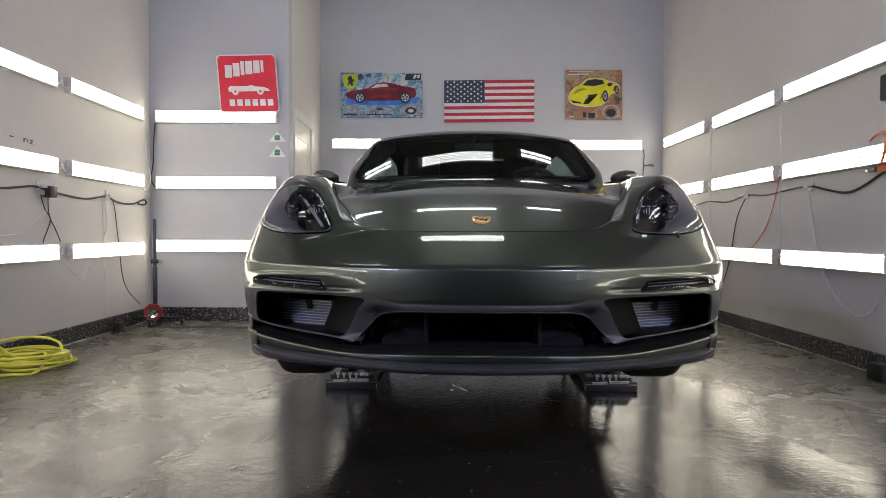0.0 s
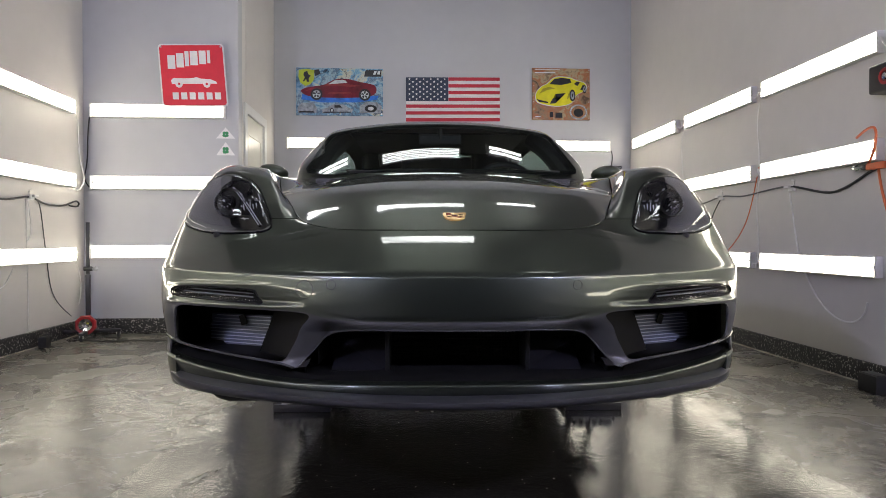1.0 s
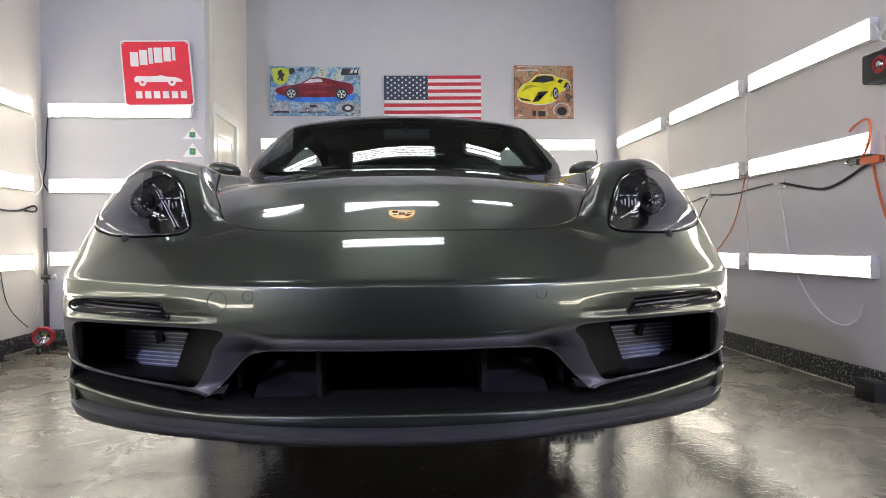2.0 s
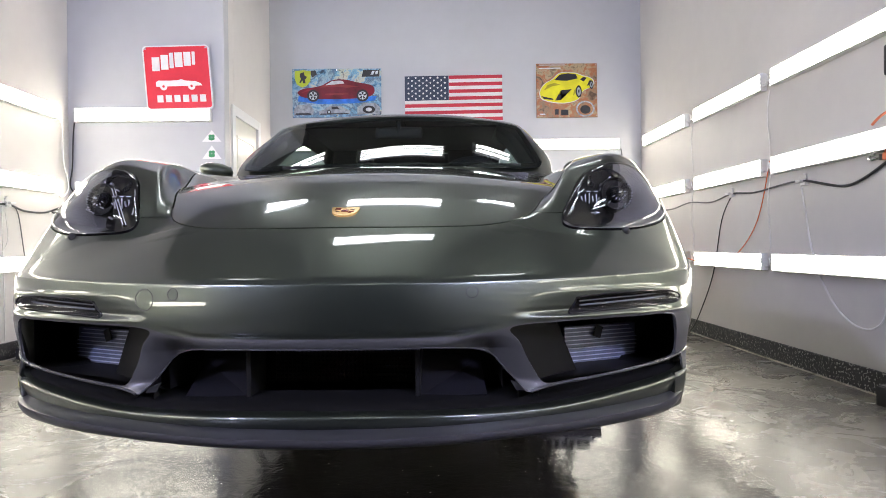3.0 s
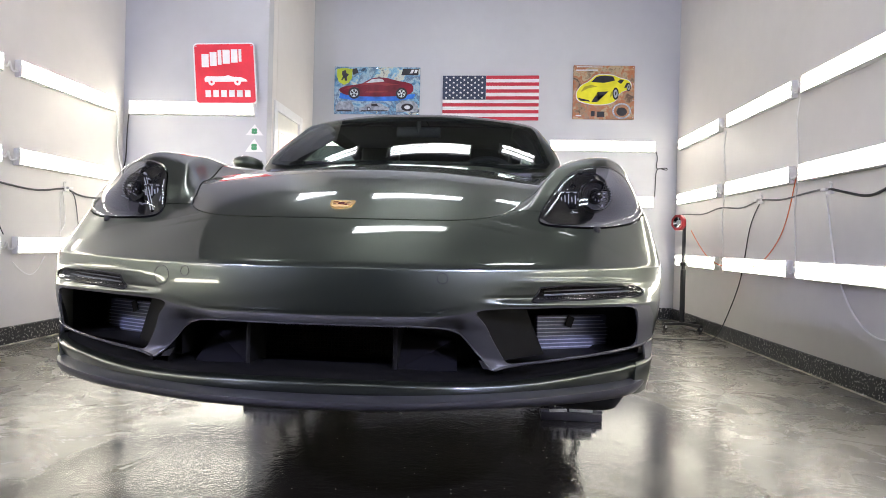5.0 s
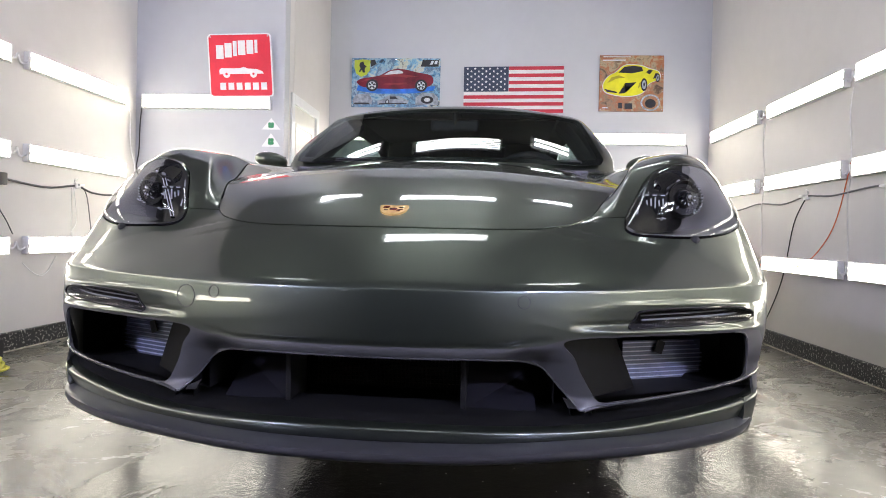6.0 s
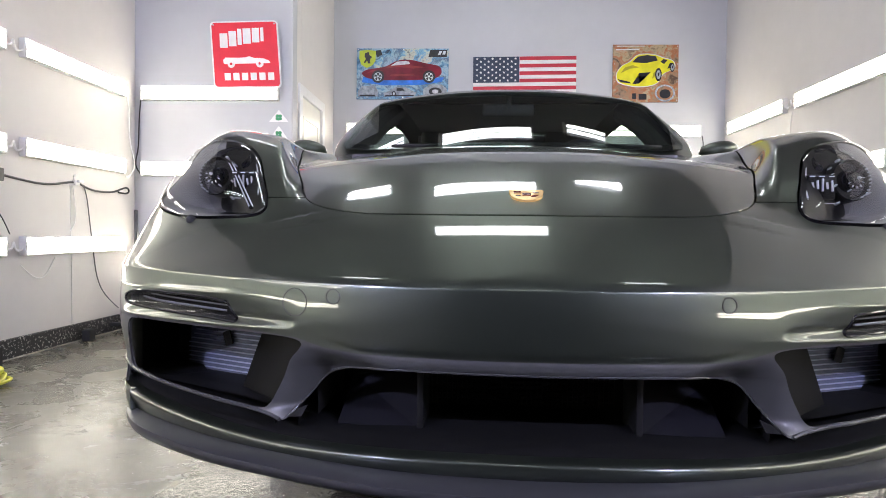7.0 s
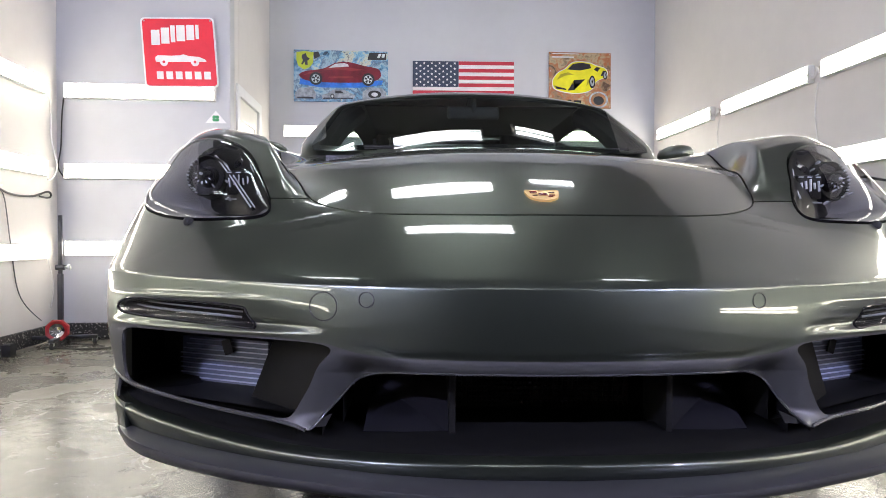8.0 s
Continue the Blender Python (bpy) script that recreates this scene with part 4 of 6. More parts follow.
for s in (0, 1):
    g = flip(*side_glass) if s else side_glass
    panel("side_window", *g, M_WINDOW, car, depth=0)
panel("rear_window", *joined(back_glass, flip(*back_glass)), M_WINDOW, car, depth=0)
part("scuttle_cover", box((-.58, 1.30, .85), (.58, 1.50, .872), .01), M_BLACK, car)
for s, x0 in ((1, .05), (-1, -.45)):
    part("wiper", tube([(x0, 1.40, .912), (x0 + .25, 1.43, .918), (x0 + .52, 1.50, .925)], .007, 6), M_BLACK, car)

# body sides: rows from the front wing back to the tail, each from the sill of the window down
SIDE_ROWS = [
    [(.70, 1.605, .892), (.79, 1.605, .876), (.866, 1.525, .79), (.903, 1.255, .505), (.886, 1.30, .33), (.862, 1.31, .19)],
    [(.757, 1.95, .910), (.802, 1.95, .888), (.868, 1.90, .78), (.893, 1.75, .52), (.884, 1.75, .34), (.862, 1.75, .185)],
    [(.765, 2.55, .94), (.812, 2.55, .912), (.872, 2.55, .80), (.888, 2.45, .55), (.884, 2.45, .34), (.862, 2.45, .18)],
    [(.77, 3.10, .96), (.832, 3.10, .928), (.895, 3.10, .82), (.906, 3.05, .60), (.892, 3.0, .36), (.866, 2.95, .19)],
    [(.77, 3.50, .955), (.85, 3.50, .922), (.905, 3.50, .81), (.914, 3.50, .60), (.905, 3.50, .40), (.87, 3.50, .22)],
    [(.78, 3.90, .90), (.845, 3.90, .872), (.893, 3.90, .78), (.903, 3.90, .60), (.893, 3.90, .40), (.85, 3.90, .25)],
    [(.66, 4.22, .85), (.752, 4.20, .822), (.80, 4.20, .75), (.812, 4.21, .60), (.80, 4.20, .40), (.77, 4.15, .27)],
    [(.34, 4.35, .856), (.40, 4.365, .825), (.42, 4.37, .75), (.43, 4.38, .60), (.42, 4.37, .40), (.40, 4.30, .27)],
    [(0, 4.375, .858), (0, 4.39, .826), (0, 4.395, .75), (0, 4.40, .60), (0, 4.395, .40), (0, 4.33, .27)],
]
sv, sf = loft(SIDE_ROWS, 121, 41)
sv[:, 3:] *= 1
flank = sv, sf
flank = clip(*flank, np.hypot(flank[0][:, 1] - 3.40, flank[0][:, 2] - .33) - .378)
DOOR = closed_curve([(1.66, .93), (1.60, .70), (1.62, .40), (1.72, .26), (2.2, .25), (2.66, .27), (2.76, .42), (2.78, .70), (2.80, .99), (2.3, 1.02)], 6)
door_skin = clip_by(flank, DOOR, yz, 1, 0.002)
quarter = clip_by(flank, DOOR, yz, -1, 0.002)
TAIL = closed_curve([(.30, .79), (.55, .80), (.74, .79), (.80, .755), (.78, .70), (.60, .705), (.35, .735)], 6)
tail_lamp = clip_by(quarter, TAIL, xz, 1, 0.002, lambda v: v[:, 1] > 3.9)
quarter = clip_by(quarter, TAIL, xz, -1, 0.0, lambda v: v[:, 1] > 3.9)
M_TAIL = mat("red_lamp_lens", (0.35, 0.01, 0.015), 0.1, scale=20, vary=0.1)
for s in (0, 1):
    fx = (lambda m: flip(*m)) if s else (lambda m: m)
    k = -1 if s else 1
    dr = panel("door", *fx(door_skin), M_PAINT, car)
    part("door_handle", tube([(k * .885, 2.50, .80), (k * .91, 2.55, .805), (k * .91, 2.64, .81), (k * .888, 2.68, .81)], .011, 8), M_SATIN, dr)
    panel("rear_quarter", *fx(quarter), M_PAINT, car)
    panel("tail_light", *fx(tail_lamp), M_TAIL, car, "red tail light", 0.01)

# front lip: a satin blade under the bumper
LIP_LINE = spline([(0, -.050), (.22, -.030), (.42, .030), (.58, .096), (.72, .180), (.800, .250), (.852, .330)], np.linspace(0, 6, 49))


def lip_mesh():
    prof = [(.075, 1.0), (.022, 1.0), (.001, .86), (.0, .62), (.006, .30), (.016, .05), (.030, -.02), (.08, 0.02)]
    rows_ = []
    n = len(LIP_LINE)
    for i, (x, y) in enumerate(LIP_LINE):
        t = i / (n - 1)
        top = .197 + .016 * t ** 2.2
        bot = .170 - .004 * t ** 2
        fade = 1 if t < .9 else math.sqrt(max(0.0, 1 - ((t - .9) / .1) ** 2)) * .9 + .1
        mid = bot * .4 + top * .6
        d = Vector(LIP_LINE[min(i + 1, n - 1)] - LIP_LINE[max(i - 1, 0)]).normalized()
        nx, ny = -d[1], d[0]
        rows_.append([(x + nx * a, y + ny * a, mid + (bot + (top - bot) * b - mid) * fade) for a, b in prof])
    full = [[(-p[0], p[1], p[2]) for p in r] for r in rows_[:0:-1]] + rows_
    bm = bmesh.new()
    rings = [[bm.verts.new(p) for p in r] for r in full]
    for a, b in zip(rings, rings[1:]):
        for k in range(len(a) - 1):
            bm.faces.new((a[k], b[k], b[k + 1], a[k + 1]))
    return bm


M_LIP = mat("satin_black_lip", (0.042, 0.042, 0.045), 0.30, 0.1, scale=40, vary=0.08)
# painted blade between the openings and the lip: a shelf that rolls over into a thin front face
BLADE_LINE = spline([(0, .004, .219), (.22, .024, .216), (.42, .084, .210), (.58, .146, .218), (.725, .222, .232), (.838, .304, .246), (.891, .42, .253), (.902, .55, .256)], np.linspace(0, 7, 71))


def blade_mesh(prof):
    rows_, n = [], len(BLADE_LINE)
    for i, (x, y, z) in enumerate(BLADE_LINE):
        t = i / (n - 1)
        face = .034 + .02 * t ** 3
        d = Vector(BLADE_LINE[min(i + 1, n - 1)] - BLADE_LINE[max(i - 1, 0)])
        d = Vector((d.x, d.y)).normalized()
        rows_.append([(max(x - d.y * a, 0) if x else 0, y + d.x * a, z + .004 + (b if b > -.1 else b * face * 2)) for a, b in prof])
    full = [[(-p[0], p[1], p[2]) for p in r] for r in rows_[:0:-1]] + rows_
    bm = bmesh.new()
    rings = [[bm.verts.new(p) for p in r] for r in full]
    for a, b in zip(rings, rings[1:]):
        for k in range(len(a) - 1):
            bm.faces.new((a[k], b[k], b[k + 1], a[k + 1]))
    return bm


blade = part("front_blade", blade_mesh([(.026, .0085), (.010, .0052), (.0035, .0028), (.0010, .0008), (.0, -.0015), (.0004, -.006), (.004, -.016), (.016, -.5), (.04, -.55)]), M_PAINT, car, "glossy painted blade above the lip", angle=50)
# near-black colour replaces the shelf's dark reflection of the intake
part("shelf", blade_mesh([(.165, .022), (.13, .0215), (.085, .0185), (.05, .0145), (.0245, .0072)]), M_DEEP, blade, "shelf behind the blade, coloured black like the dark it mirrors")
part("front_lip", lip_mesh(), M_LIP, car, "satin dark front lip", angle=60)
# dark undertray behind the lip
for lo, hi in (((-.80, .34, .176), (.80, .56, .20)), ((-.55, .12, .176), (.55, .338, .20)), ((-.58, .562, .155), (.58, 1.318, .20)),
               ((-.84, 1.32, .15), (.84, 2.98, .21)), ((-.58, 2.982, .17), (.58, 3.848, .24)), ((-.76, 3.85, .22), (.76, 4.30, .28))):
    part("undertray", box(lo, hi, .01), M_BLACK, car, "black plastic undertray")


# inside the openings
def open_box(x0, x1, y0, y1, z0, z1, skew=0.0):
    """A tray open to the front, its back pushed back towards the outer end by skew."""
    bm = bmesh.new()
    p = [(x0, y0, z0), (x1, y0 + skew, z0), (x1, y0 + skew, z1), (x0, y0, z1)]
    q = [(x0, y1, z0), (x1, y1 + skew, z0), (x1, y1 + skew, z1), (x0, y1, z1)]
    a, b = [bm.verts.new(v) for v in p], [bm.verts.new(v) for v in q]
    for k in range(4):
        bm.faces.new((a[k], a[(k + 1) % 4], b[(k + 1) % 4], b[k]))
    bm.faces.new(b)
    return bm


ctr = part("intake_well", open_box(-.416, .416, .148, .36, .222, .368), M_DEEP, car, "black centre intake", smooth=False)
# woven grille in the middle, angled guide plates at both sides of it
bm = bmesh.new()
for k in range(12):
    z = .236 + k * .0105
    add_box(bm, (-.19, .34, z), (.19, .350, z + .003))
for k in range(37):
    x = -.189 + k * .0105
    add_box(bm, (x - .0015, .337, .232), (x + .0015, .343, .36))
part("grille", bm, M_DEEP, ctr, smooth=False)
# the front light's blue cast is put into the plates' colour
M_DUCT = mat("dark_plastic_blue_cast", (0.008, 0.008, 0.010), 0.36, scale=20, vary=0.1)
for k in (-1, 1):
    bm = bmesh.new()
    pts = [(k * .195, .135, .238), (k * .345, .155, .236), (k * .335, .25, .305), (k * .195, .23, .325)]
    low_, up_ = [bm.verts.new(p) for p in pts], [bm.verts.new((p[0], p[1] + .01, p[2] - .012)) for p in pts]
    bm.faces.new(low_)
    bm.faces.new(up_[::-1])
    for i in range(4):
        bm.faces.new((low_[i], low_[(i + 1) % 4], up_[(i + 1) % 4], up_[i]))
    part("guide_plate", bm, M_DUCT, ctr, "dark air guide plate with the light's blue cast painted in", smooth=False)
    part("divider", box((k * .19 - .006, .125, .232), (k * .19 + .006, .24, .352), .003), M_DEEP, ctr)

# near-black colour holds the cheek's shade against the floods
M_CHEEK = mat("dull_black_panel", (0.004, 0.004, 0.0045), 0.5, scale=30, vary=0.15, spec=0.08)
# core colour holds the same painted blue cast of the front light
M_CORE = mat("radiator_core_blue_cast", (0.11, 0.125, 0.175), 0.45, 0.2, scale=30, vary=0.15)
for k in (-1, 1):
    well = new("side_intake")
    well.parent = car
    bm = open_box(.380, .842, .150, .40, .252, .416, .225)
    if k < 0:
        bmesh.ops.scale(bm, vec=(-1, 1, 1), verts=bm.verts)
    part("well", bm, M_DEEP, well, "black side intake", smooth=False)
    # radiator with flat horizontal fins
    at = pose(k * .668, .40, .318, 0, 0, k * 24) @ Matrix.Diagonal((1.06, 1.06, 1.06, 1))
    slab = box((-.115 if k > 0 else -.098, 0, -.055), (.098 if k > 0 else .115, .02, .042), .002, m=at)
    rad = part("radiator", slab, M_CORE, well, smooth=False)
    for i in range(10):
        z = -.052 + i * .0098
        w0, w1 = (-.118, .100) if i < 7 else (-.118, .100 - (i - 6) * .008)
        if k < 0:
            w0, w1 = -w1, -w0
        part("fin", box((w0, -.004, z), (w1, .0, z + .0020), m=at), M_ALU, rad, smooth=False)
    part("bracket", box((-.010, -.012, .014), (.012, -.008, .044), .002, m=at @ pose(-k * .035, 0, 0, 0, k * 20, 0)), M_DEEP, rad)
    # dark inner cheek
    bm = bmesh.new()
    pts = [(k * .386, .120, .406), (k * .446, .150, .266), (k * .572, .277, .266), (k * .514, .249, .406)]
    vs = [bm.verts.new(p) for p in pts]
    ws_ = [bm.verts.new((p[0], p[1] + .012, p[2])) for p in pts]
    bm.faces.new(vs)
    bm.faces.new(ws_[::-1])
    for i in range(4):
        bm.faces.new((vs[i], vs[(i + 1) % 4], ws_[(i + 1) % 4], ws_[i]))
    part("inner_cheek", bm, M_CHEEK, well, smooth=False)
    # black well behind the lower slot
    bm = open_box(.462, .868, .155, .30, .215, .268, .22)
    if k < 0:
        bmesh.ops.scale(bm, vec=(-1, 1, 1), verts=bm.verts)
    part("slot_well", bm, M_DEEP, well, smooth=False)

M_REDDARK = mat("dark_red_enamel", (0.12, 0.012, 0.012), 0.25, scale=40, vary=0.1)
# emblem: a small gold crest of plain fields
crest = closed_curve([(-.026, .031), (0, .028), (.026, .031), (.0275, .01), (.022, -.016), (0, -.033), (-.022, -.016), (-.0275, .01)], 6)
e_m = pose(0, .302, .6648, -66, 0, 0) @ Matrix.Diagonal((1.22, 1, 0.90, 1))
emblem = part("emblem", plate(crest, .006, e_m), M_GOLD, hood, "small gold crest emblem")
for x0, z0, x1, z1, ma in ((-.021, .017, -.009, .020, M_REDDARK), (-.021, .008, -.009, .011, M_REDDARK), (.009, -.006, .019, -.003, M_REDDARK), (.007, -.014, .015, -.011, M_REDDARK), (-.007, -.006, .007, .008, M_REDDARK), (.010, .010, .02, .013, M_GLOSSBLACK), (-.018, -.008, -.010, -.005, M_GLOSSBLACK)):
    part("crest_field", box((x0, -.0012, z0), (x1, .001, z1), m=e_m), ma, emblem, smooth=False)
part("washer_jet", box((-.062, .79, .812), (-.036, .805, .8235), .003), M_BLACK, hood)

# wheels
TYRE_R, TYRE_W = .33, .235


def wheel():
    w = new("wheel")
    m = pose(0, 0, 0, 0, 90, 0)
    h = TYRE_W / 2
    part("tyre", lathe([(.235, -h + .01), (.262, -h), (.300, -h + .004), (.322, -h + .022), (.330, -h + .05), (.330, h - .05), (.322, h - .022), (.300, h - .004), (.262, h), (.235, h - .01)], m, 48), M_RUBBER, w, "black rubber tyre")
    part("rim", lathe([(.237, -h + .012), (.242, -h + .006), (.228, -h + .03), (.215, 0), (.228, h - .03), (.242, h - .006), (.237, h - .012)], m, 48), M_SATIN, w, "dark alloy rim")
    part("hub", lathe([(.001, h - .03), (.05, h - .035), (.065, h - .055), (.065, 0)], m, 24), M_SATIN, w)
    for k in range(10):
        part("spoke", box((h - .065, -.011, .05), (h - .03, .011, .225), .005, m=pose(0, 0, 0, k * 36, 0, 0)), M_SATIN, w)
    part("brake_disc", lathe([(.06, -.01), (.165, -.01), (.165, .015), (.06, .015)], m, 32), M_STEEL, w)
    return w


first_wheel = wheel()
first_wheel.parent = car
first_wheel.matrix_basis = pose(.765, .925, .30)
for x, y, z, rz in ((-.765, .925, .30, 180), (.77, 3.40, .30, 0), (-.77, 3.40, .30, 180)):
    copy_thing(first_wheel, pose(x, y, z, 0, 0, rz))
# wheel arch liners
for x in (1, -1):
    for y in (.925, 3.40):
        bm = bmesh.new()
        ring = []
        for i in range(25):
            a = math.radians(-20 + 220 * i / 24)
            c, s_ = math.cos(a) * .385, math.sin(a) * .385
            ring.append((bm.verts.new((x * .872, y + c, .33 + s_)), bm.verts.new((x * .60, y + c, .33 + s_))))
        for a, b in zip(ring, ring[1:]):
            bm.faces.new((a[0], b[0], b[1], a[1]))
        mid = bm.verts.new((x * .60, y, .33))
        for a, b in zip(ring, ring[1:]):
            bm.faces.new((a[1], b[1], mid))
        part("arch_liner", bm, M_BLACK, car, smooth=False)
# small gills behind the front wheel, below the bumper corner
for k in (-1, 1):
    for i in range(4):
        part("air_vane", box((k * .70 + k * i * .035 - .004, .44 + i * .03, .118), (k * .70 + k * i * .035 + .004, .50 + i * .03, .155), .003), M_BLACK, car)

# door mirrors
for k in (-1, 1):
    bm = bmesh.new()
    bmesh.ops.create_uvsphere(bm, u_segments=28, v_segments=18, radius=1, matrix=Matrix.Translation((k * .893, 1.83, .955)) @ pose(0, 0, 0, 0, k * -8, k * -12) @ Matrix.Diagonal((.080, .07, .040, 1)))
    for v in bm.verts:
        if v.co.y > 1.87:
            v.co.y = 1.87
    mr = part("door_mirror", bm, M_PAINT, car)
    part("mirror_glass", box((k * .893 - .06, 1.868, .935), (k * .893 + .06, 1.874, .978), .003), M_CHROME, mr)
    part("mirror_foot", tube([(k * .77, 1.86, .905), (k * .82, 1.84, .915), (k * .87, 1.835, .93)], .017, 8), M_GLOSSBLACK, mr)

# cabin inside
M_TRIM = mat("dark_cabin_trim", (0.014, 0.014, 0.015), 0.6, scale=20, vary=0.15, bump=0.1, bump_scale=200)
bm = bmesh.new()
add_box(bm, (-.67, 1.45, .55), (.67, 1.95, .895), .05, 4)
add_box(bm, (.20, 1.72, .87), (.56, 1.95, .935), .04, 4)
part("dashboard", bm, M_TRIM, car, "dark dashboard")
bm = bmesh.new()
add_box(bm, (-.74, 1.3, .19), (.74, 3.0, .25))
add_box(bm, (-.70, 2.80, .25), (.70, 2.86, .95))
# upper panel added to block the bright rear window, a slot left below
add_box(bm, (-.52, 2.84, .985), (.52, 2.86, 1.17))
for k in (-1, 1):
    add_box(bm, (k * .735 - .015, 1.6, .25), (k * .735 + .015, 2.86, .90))
add_box(bm, (-.13, 1.7, .25), (.13, 2.75, .56), .04, 3)
part("cabin_tub", bm, M_TRIM, car, "dark cabin lining", smooth=False)
for k in (-1, 1):
    seat = new("seat")
    seat.parent = car
    seat.matrix_basis = pose(k * .37, 2.35, .25)
    part("cushion", box((-.25, -.25, .05), (.25, .27, .22), .06, 4), M_TRIM, seat)
    part("backrest", box((-.24, -.05, 0), (.24, .07, .60), .055, 4, m=pose(0, .30, .20, -16, 0, 0)), M_TRIM, seat)
    part("headrest", box((-.13, -.05, .60), (.13, .05, .80), .05, 4, m=pose(0, .31, .19, -14, 0, 0)), M_TRIM, seat)
wheel_m = Matrix.Translation((.37, 1.98, .86)) @ pose(0, 0, 0, 65, 0, 0)
sw = part("steering_wheel", lathe([(.185 + .016 * math.cos(a), .016 * math.sin(a)) for a in (2 * math.pi * i / 10 for i in range(11))], wheel_m, 40), M_TRIM, car)
for a in (0, 180, 270):
    part("wheel_spoke", box((.03, -.016, -.008), (.18, .016, .008), .004, m=wheel_m @ pose(0, 0, 0, 0, 0, a)), M_TRIM, sw)
part("airbag_cover", lathe([(.001, .03), (.045, .025), (.06, .0), (.06, -.03)], wheel_m, 20), M_TRIM, sw)
for k in (-1, 1):
    part("pillar_trim", tube([(k * .672, 1.70, .90), (k * .632, 1.84, 1.01), (k * .596, 1.99, 1.10), (k * .555, 2.16, 1.175)], .052, 10), M_TRIM, car)
rm = part("rear_view_mirror", box((-.12, 1.93, 1.12), (.12, 1.955, 1.18), .02, 4), M_TRIM, car)
part("mirror_stalk", tube([(0, 1.94, 1.15), (0, 1.93, 1.19), (0, 1.925, 1.215)], .012, 6), M_TRIM, rm)
part("headliner", box((-.5, 2.02, 1.19), (.5, 2.8, 1.20), .004), M_TRIM, car)

M_ZINC = mat("pale_zinc", (0.36, 0.37, 0.32), 0.35, 0.2, scale=30, vary=0.25, rough_vary=0.15)
# ---- the lift: two low black frames with steel end plates ----
for k in (-1, 1):
    lift = thing("car_lift", "low black steel car lift frame under the sill", "car lift", CAR @ pose(-.75 if k < 0 else .84, 1.92, -LIFT), group="lift frames")
    for x in (-.115, .115):
        part("rail", box((x - .022, 0, .012), (x + .022, 1.75, .075), .004), M_BLACK, lift)
    part("end_beam", box((-.155, -.06, 0), (.155, -.005, .040), .005), M_BLACK, lift)
    pl = part("end_plate", box((-.108, -.030, .044), (.108, -.020, .098), .003), M_BLACK, lift, "black end plate with dull zinc lugs")
    part("flange", box((-.108, -.052, .046), (-.02, -.030, .058), .002, m=pose(0, 0, 0, 0, -4, 0)), M_ZINC, pl)
    part("flange", box((-.01, -.048, .044), (.108, -.030, .060), .002), M_ZINC, pl)
    for i in range(4):
        part("lug", add_box(box((-.088 + i * .038, -.040, .062), (-.078 + i * .038, -.030, .088), .002), (-.096 + i * .038, -.042, .082), (-.070 + i * .038, -.030, .096), .003), M_ZINC, pl)
    part("lug", box((.052, -.040, .078), (.106, -.030, .096), .003), M_ZINC, pl)
    part("cross_bar", cyl((-.16, -.02, .035), (.16, -.02, .035), .016), M_BLACK, lift)
    for y0, y1 in ((.15, .55), (1.15, 1.55)):
        for x in (-.07, .07):
            part("arm", box((-.015, -.02, 0), (.015, .02, math.hypot(y1 - y0, .40)), .004, m=Matrix.Translation((x, y0, .06)) @ pose(0, 0, 0, -math.degrees(math.atan2(y1 - y0, .40)), 0, 0)), M_BLACK, lift)
        part("pad", box((-.06, y1 - .05, .43), (.06, y1 + .07, .505), .01), M_RUBBER, lift)
    part("top_rail", box((-.09, .1, .40), (.09, 1.65, .43), .006), M_BLACK, lift)
# ---- pictures and signs on the end walls ----
def quad_map(tl, tr, br, bl):
    """Maps (u, v) in 0 .. 1, v upwards, to a place on a leaning sheet."""
    tl, tr, br, bl = (Vector(p) for p in (tl, tr, br, bl))
    return lambda u, v: bl.lerp(br, u).lerp(tl.lerp(tr, u), v)


def flat(outline, at, out, thick):
    """A flat piece on a mapped sheet; out: how far its front stands off the sheet, towards -y."""
    bm = bmesh.new()
    f = [bm.verts.new(at(u, v) + Vector((0, -out, 0))) for u, v in outline]
    b = [bm.verts.new(at(u, v) + Vector((0, -out + thick, 0))) for u, v in outline]
    bm.faces.new(f)
    bm.faces.new(b[::-1])
    n = len(f)
    for k in range(n):
        bm.faces.new((f[k], f[(k + 1) % n], b[(k + 1) % n], b[k]))
    return bm


def rounded(u0, v0, u1, v1, r, seg=5):
    pts = []
    for cx, cy, a0 in ((u1 - r, v1 - r, 0), (u0 + r, v1 - r, 90), (u0 + r, v0 + r, 180), (u1 - r, v0 + r, 270)):
        for k in range(seg + 1):
            a = radians(a0 + 90 * k / seg)
            pts.append((cx + r * math.cos(a), cy + r * math.sin(a)))
    return pts


def disc(cx, cy, rx, ry, n=20):
    return [(cx + rx * math.cos(2 * math.pi * k / n), cy + ry * math.sin(2 * math.pi * k / n)) for k in range(n)]


M_SIGNWHITE = mat("white_sign_enamel", (0.8, 0.79, 0.78), 0.3, scale=10, vary=0.06)
sign = thing("tin_sign", "red enamelled tin sign with white shapes, tilted on the wall light", "sign")
at = quad_map((-2.475, 6.955, 2.892), (-1.828, 6.955, 2.905), (-1.772, 6.93, 2.270), (-2.418, 6.93, 2.262))
part("sheet", flat(rounded(0, 0, 1, 1, .06), at, 0, .004), M_SIGNWHITE, sign, "white rim of the sheet", smooth=False)
part("red_field", flat(rounded(.022, .022, .978, .978, .05), at, .002, .002), M_RED, sign, "red enamel field", smooth=False)
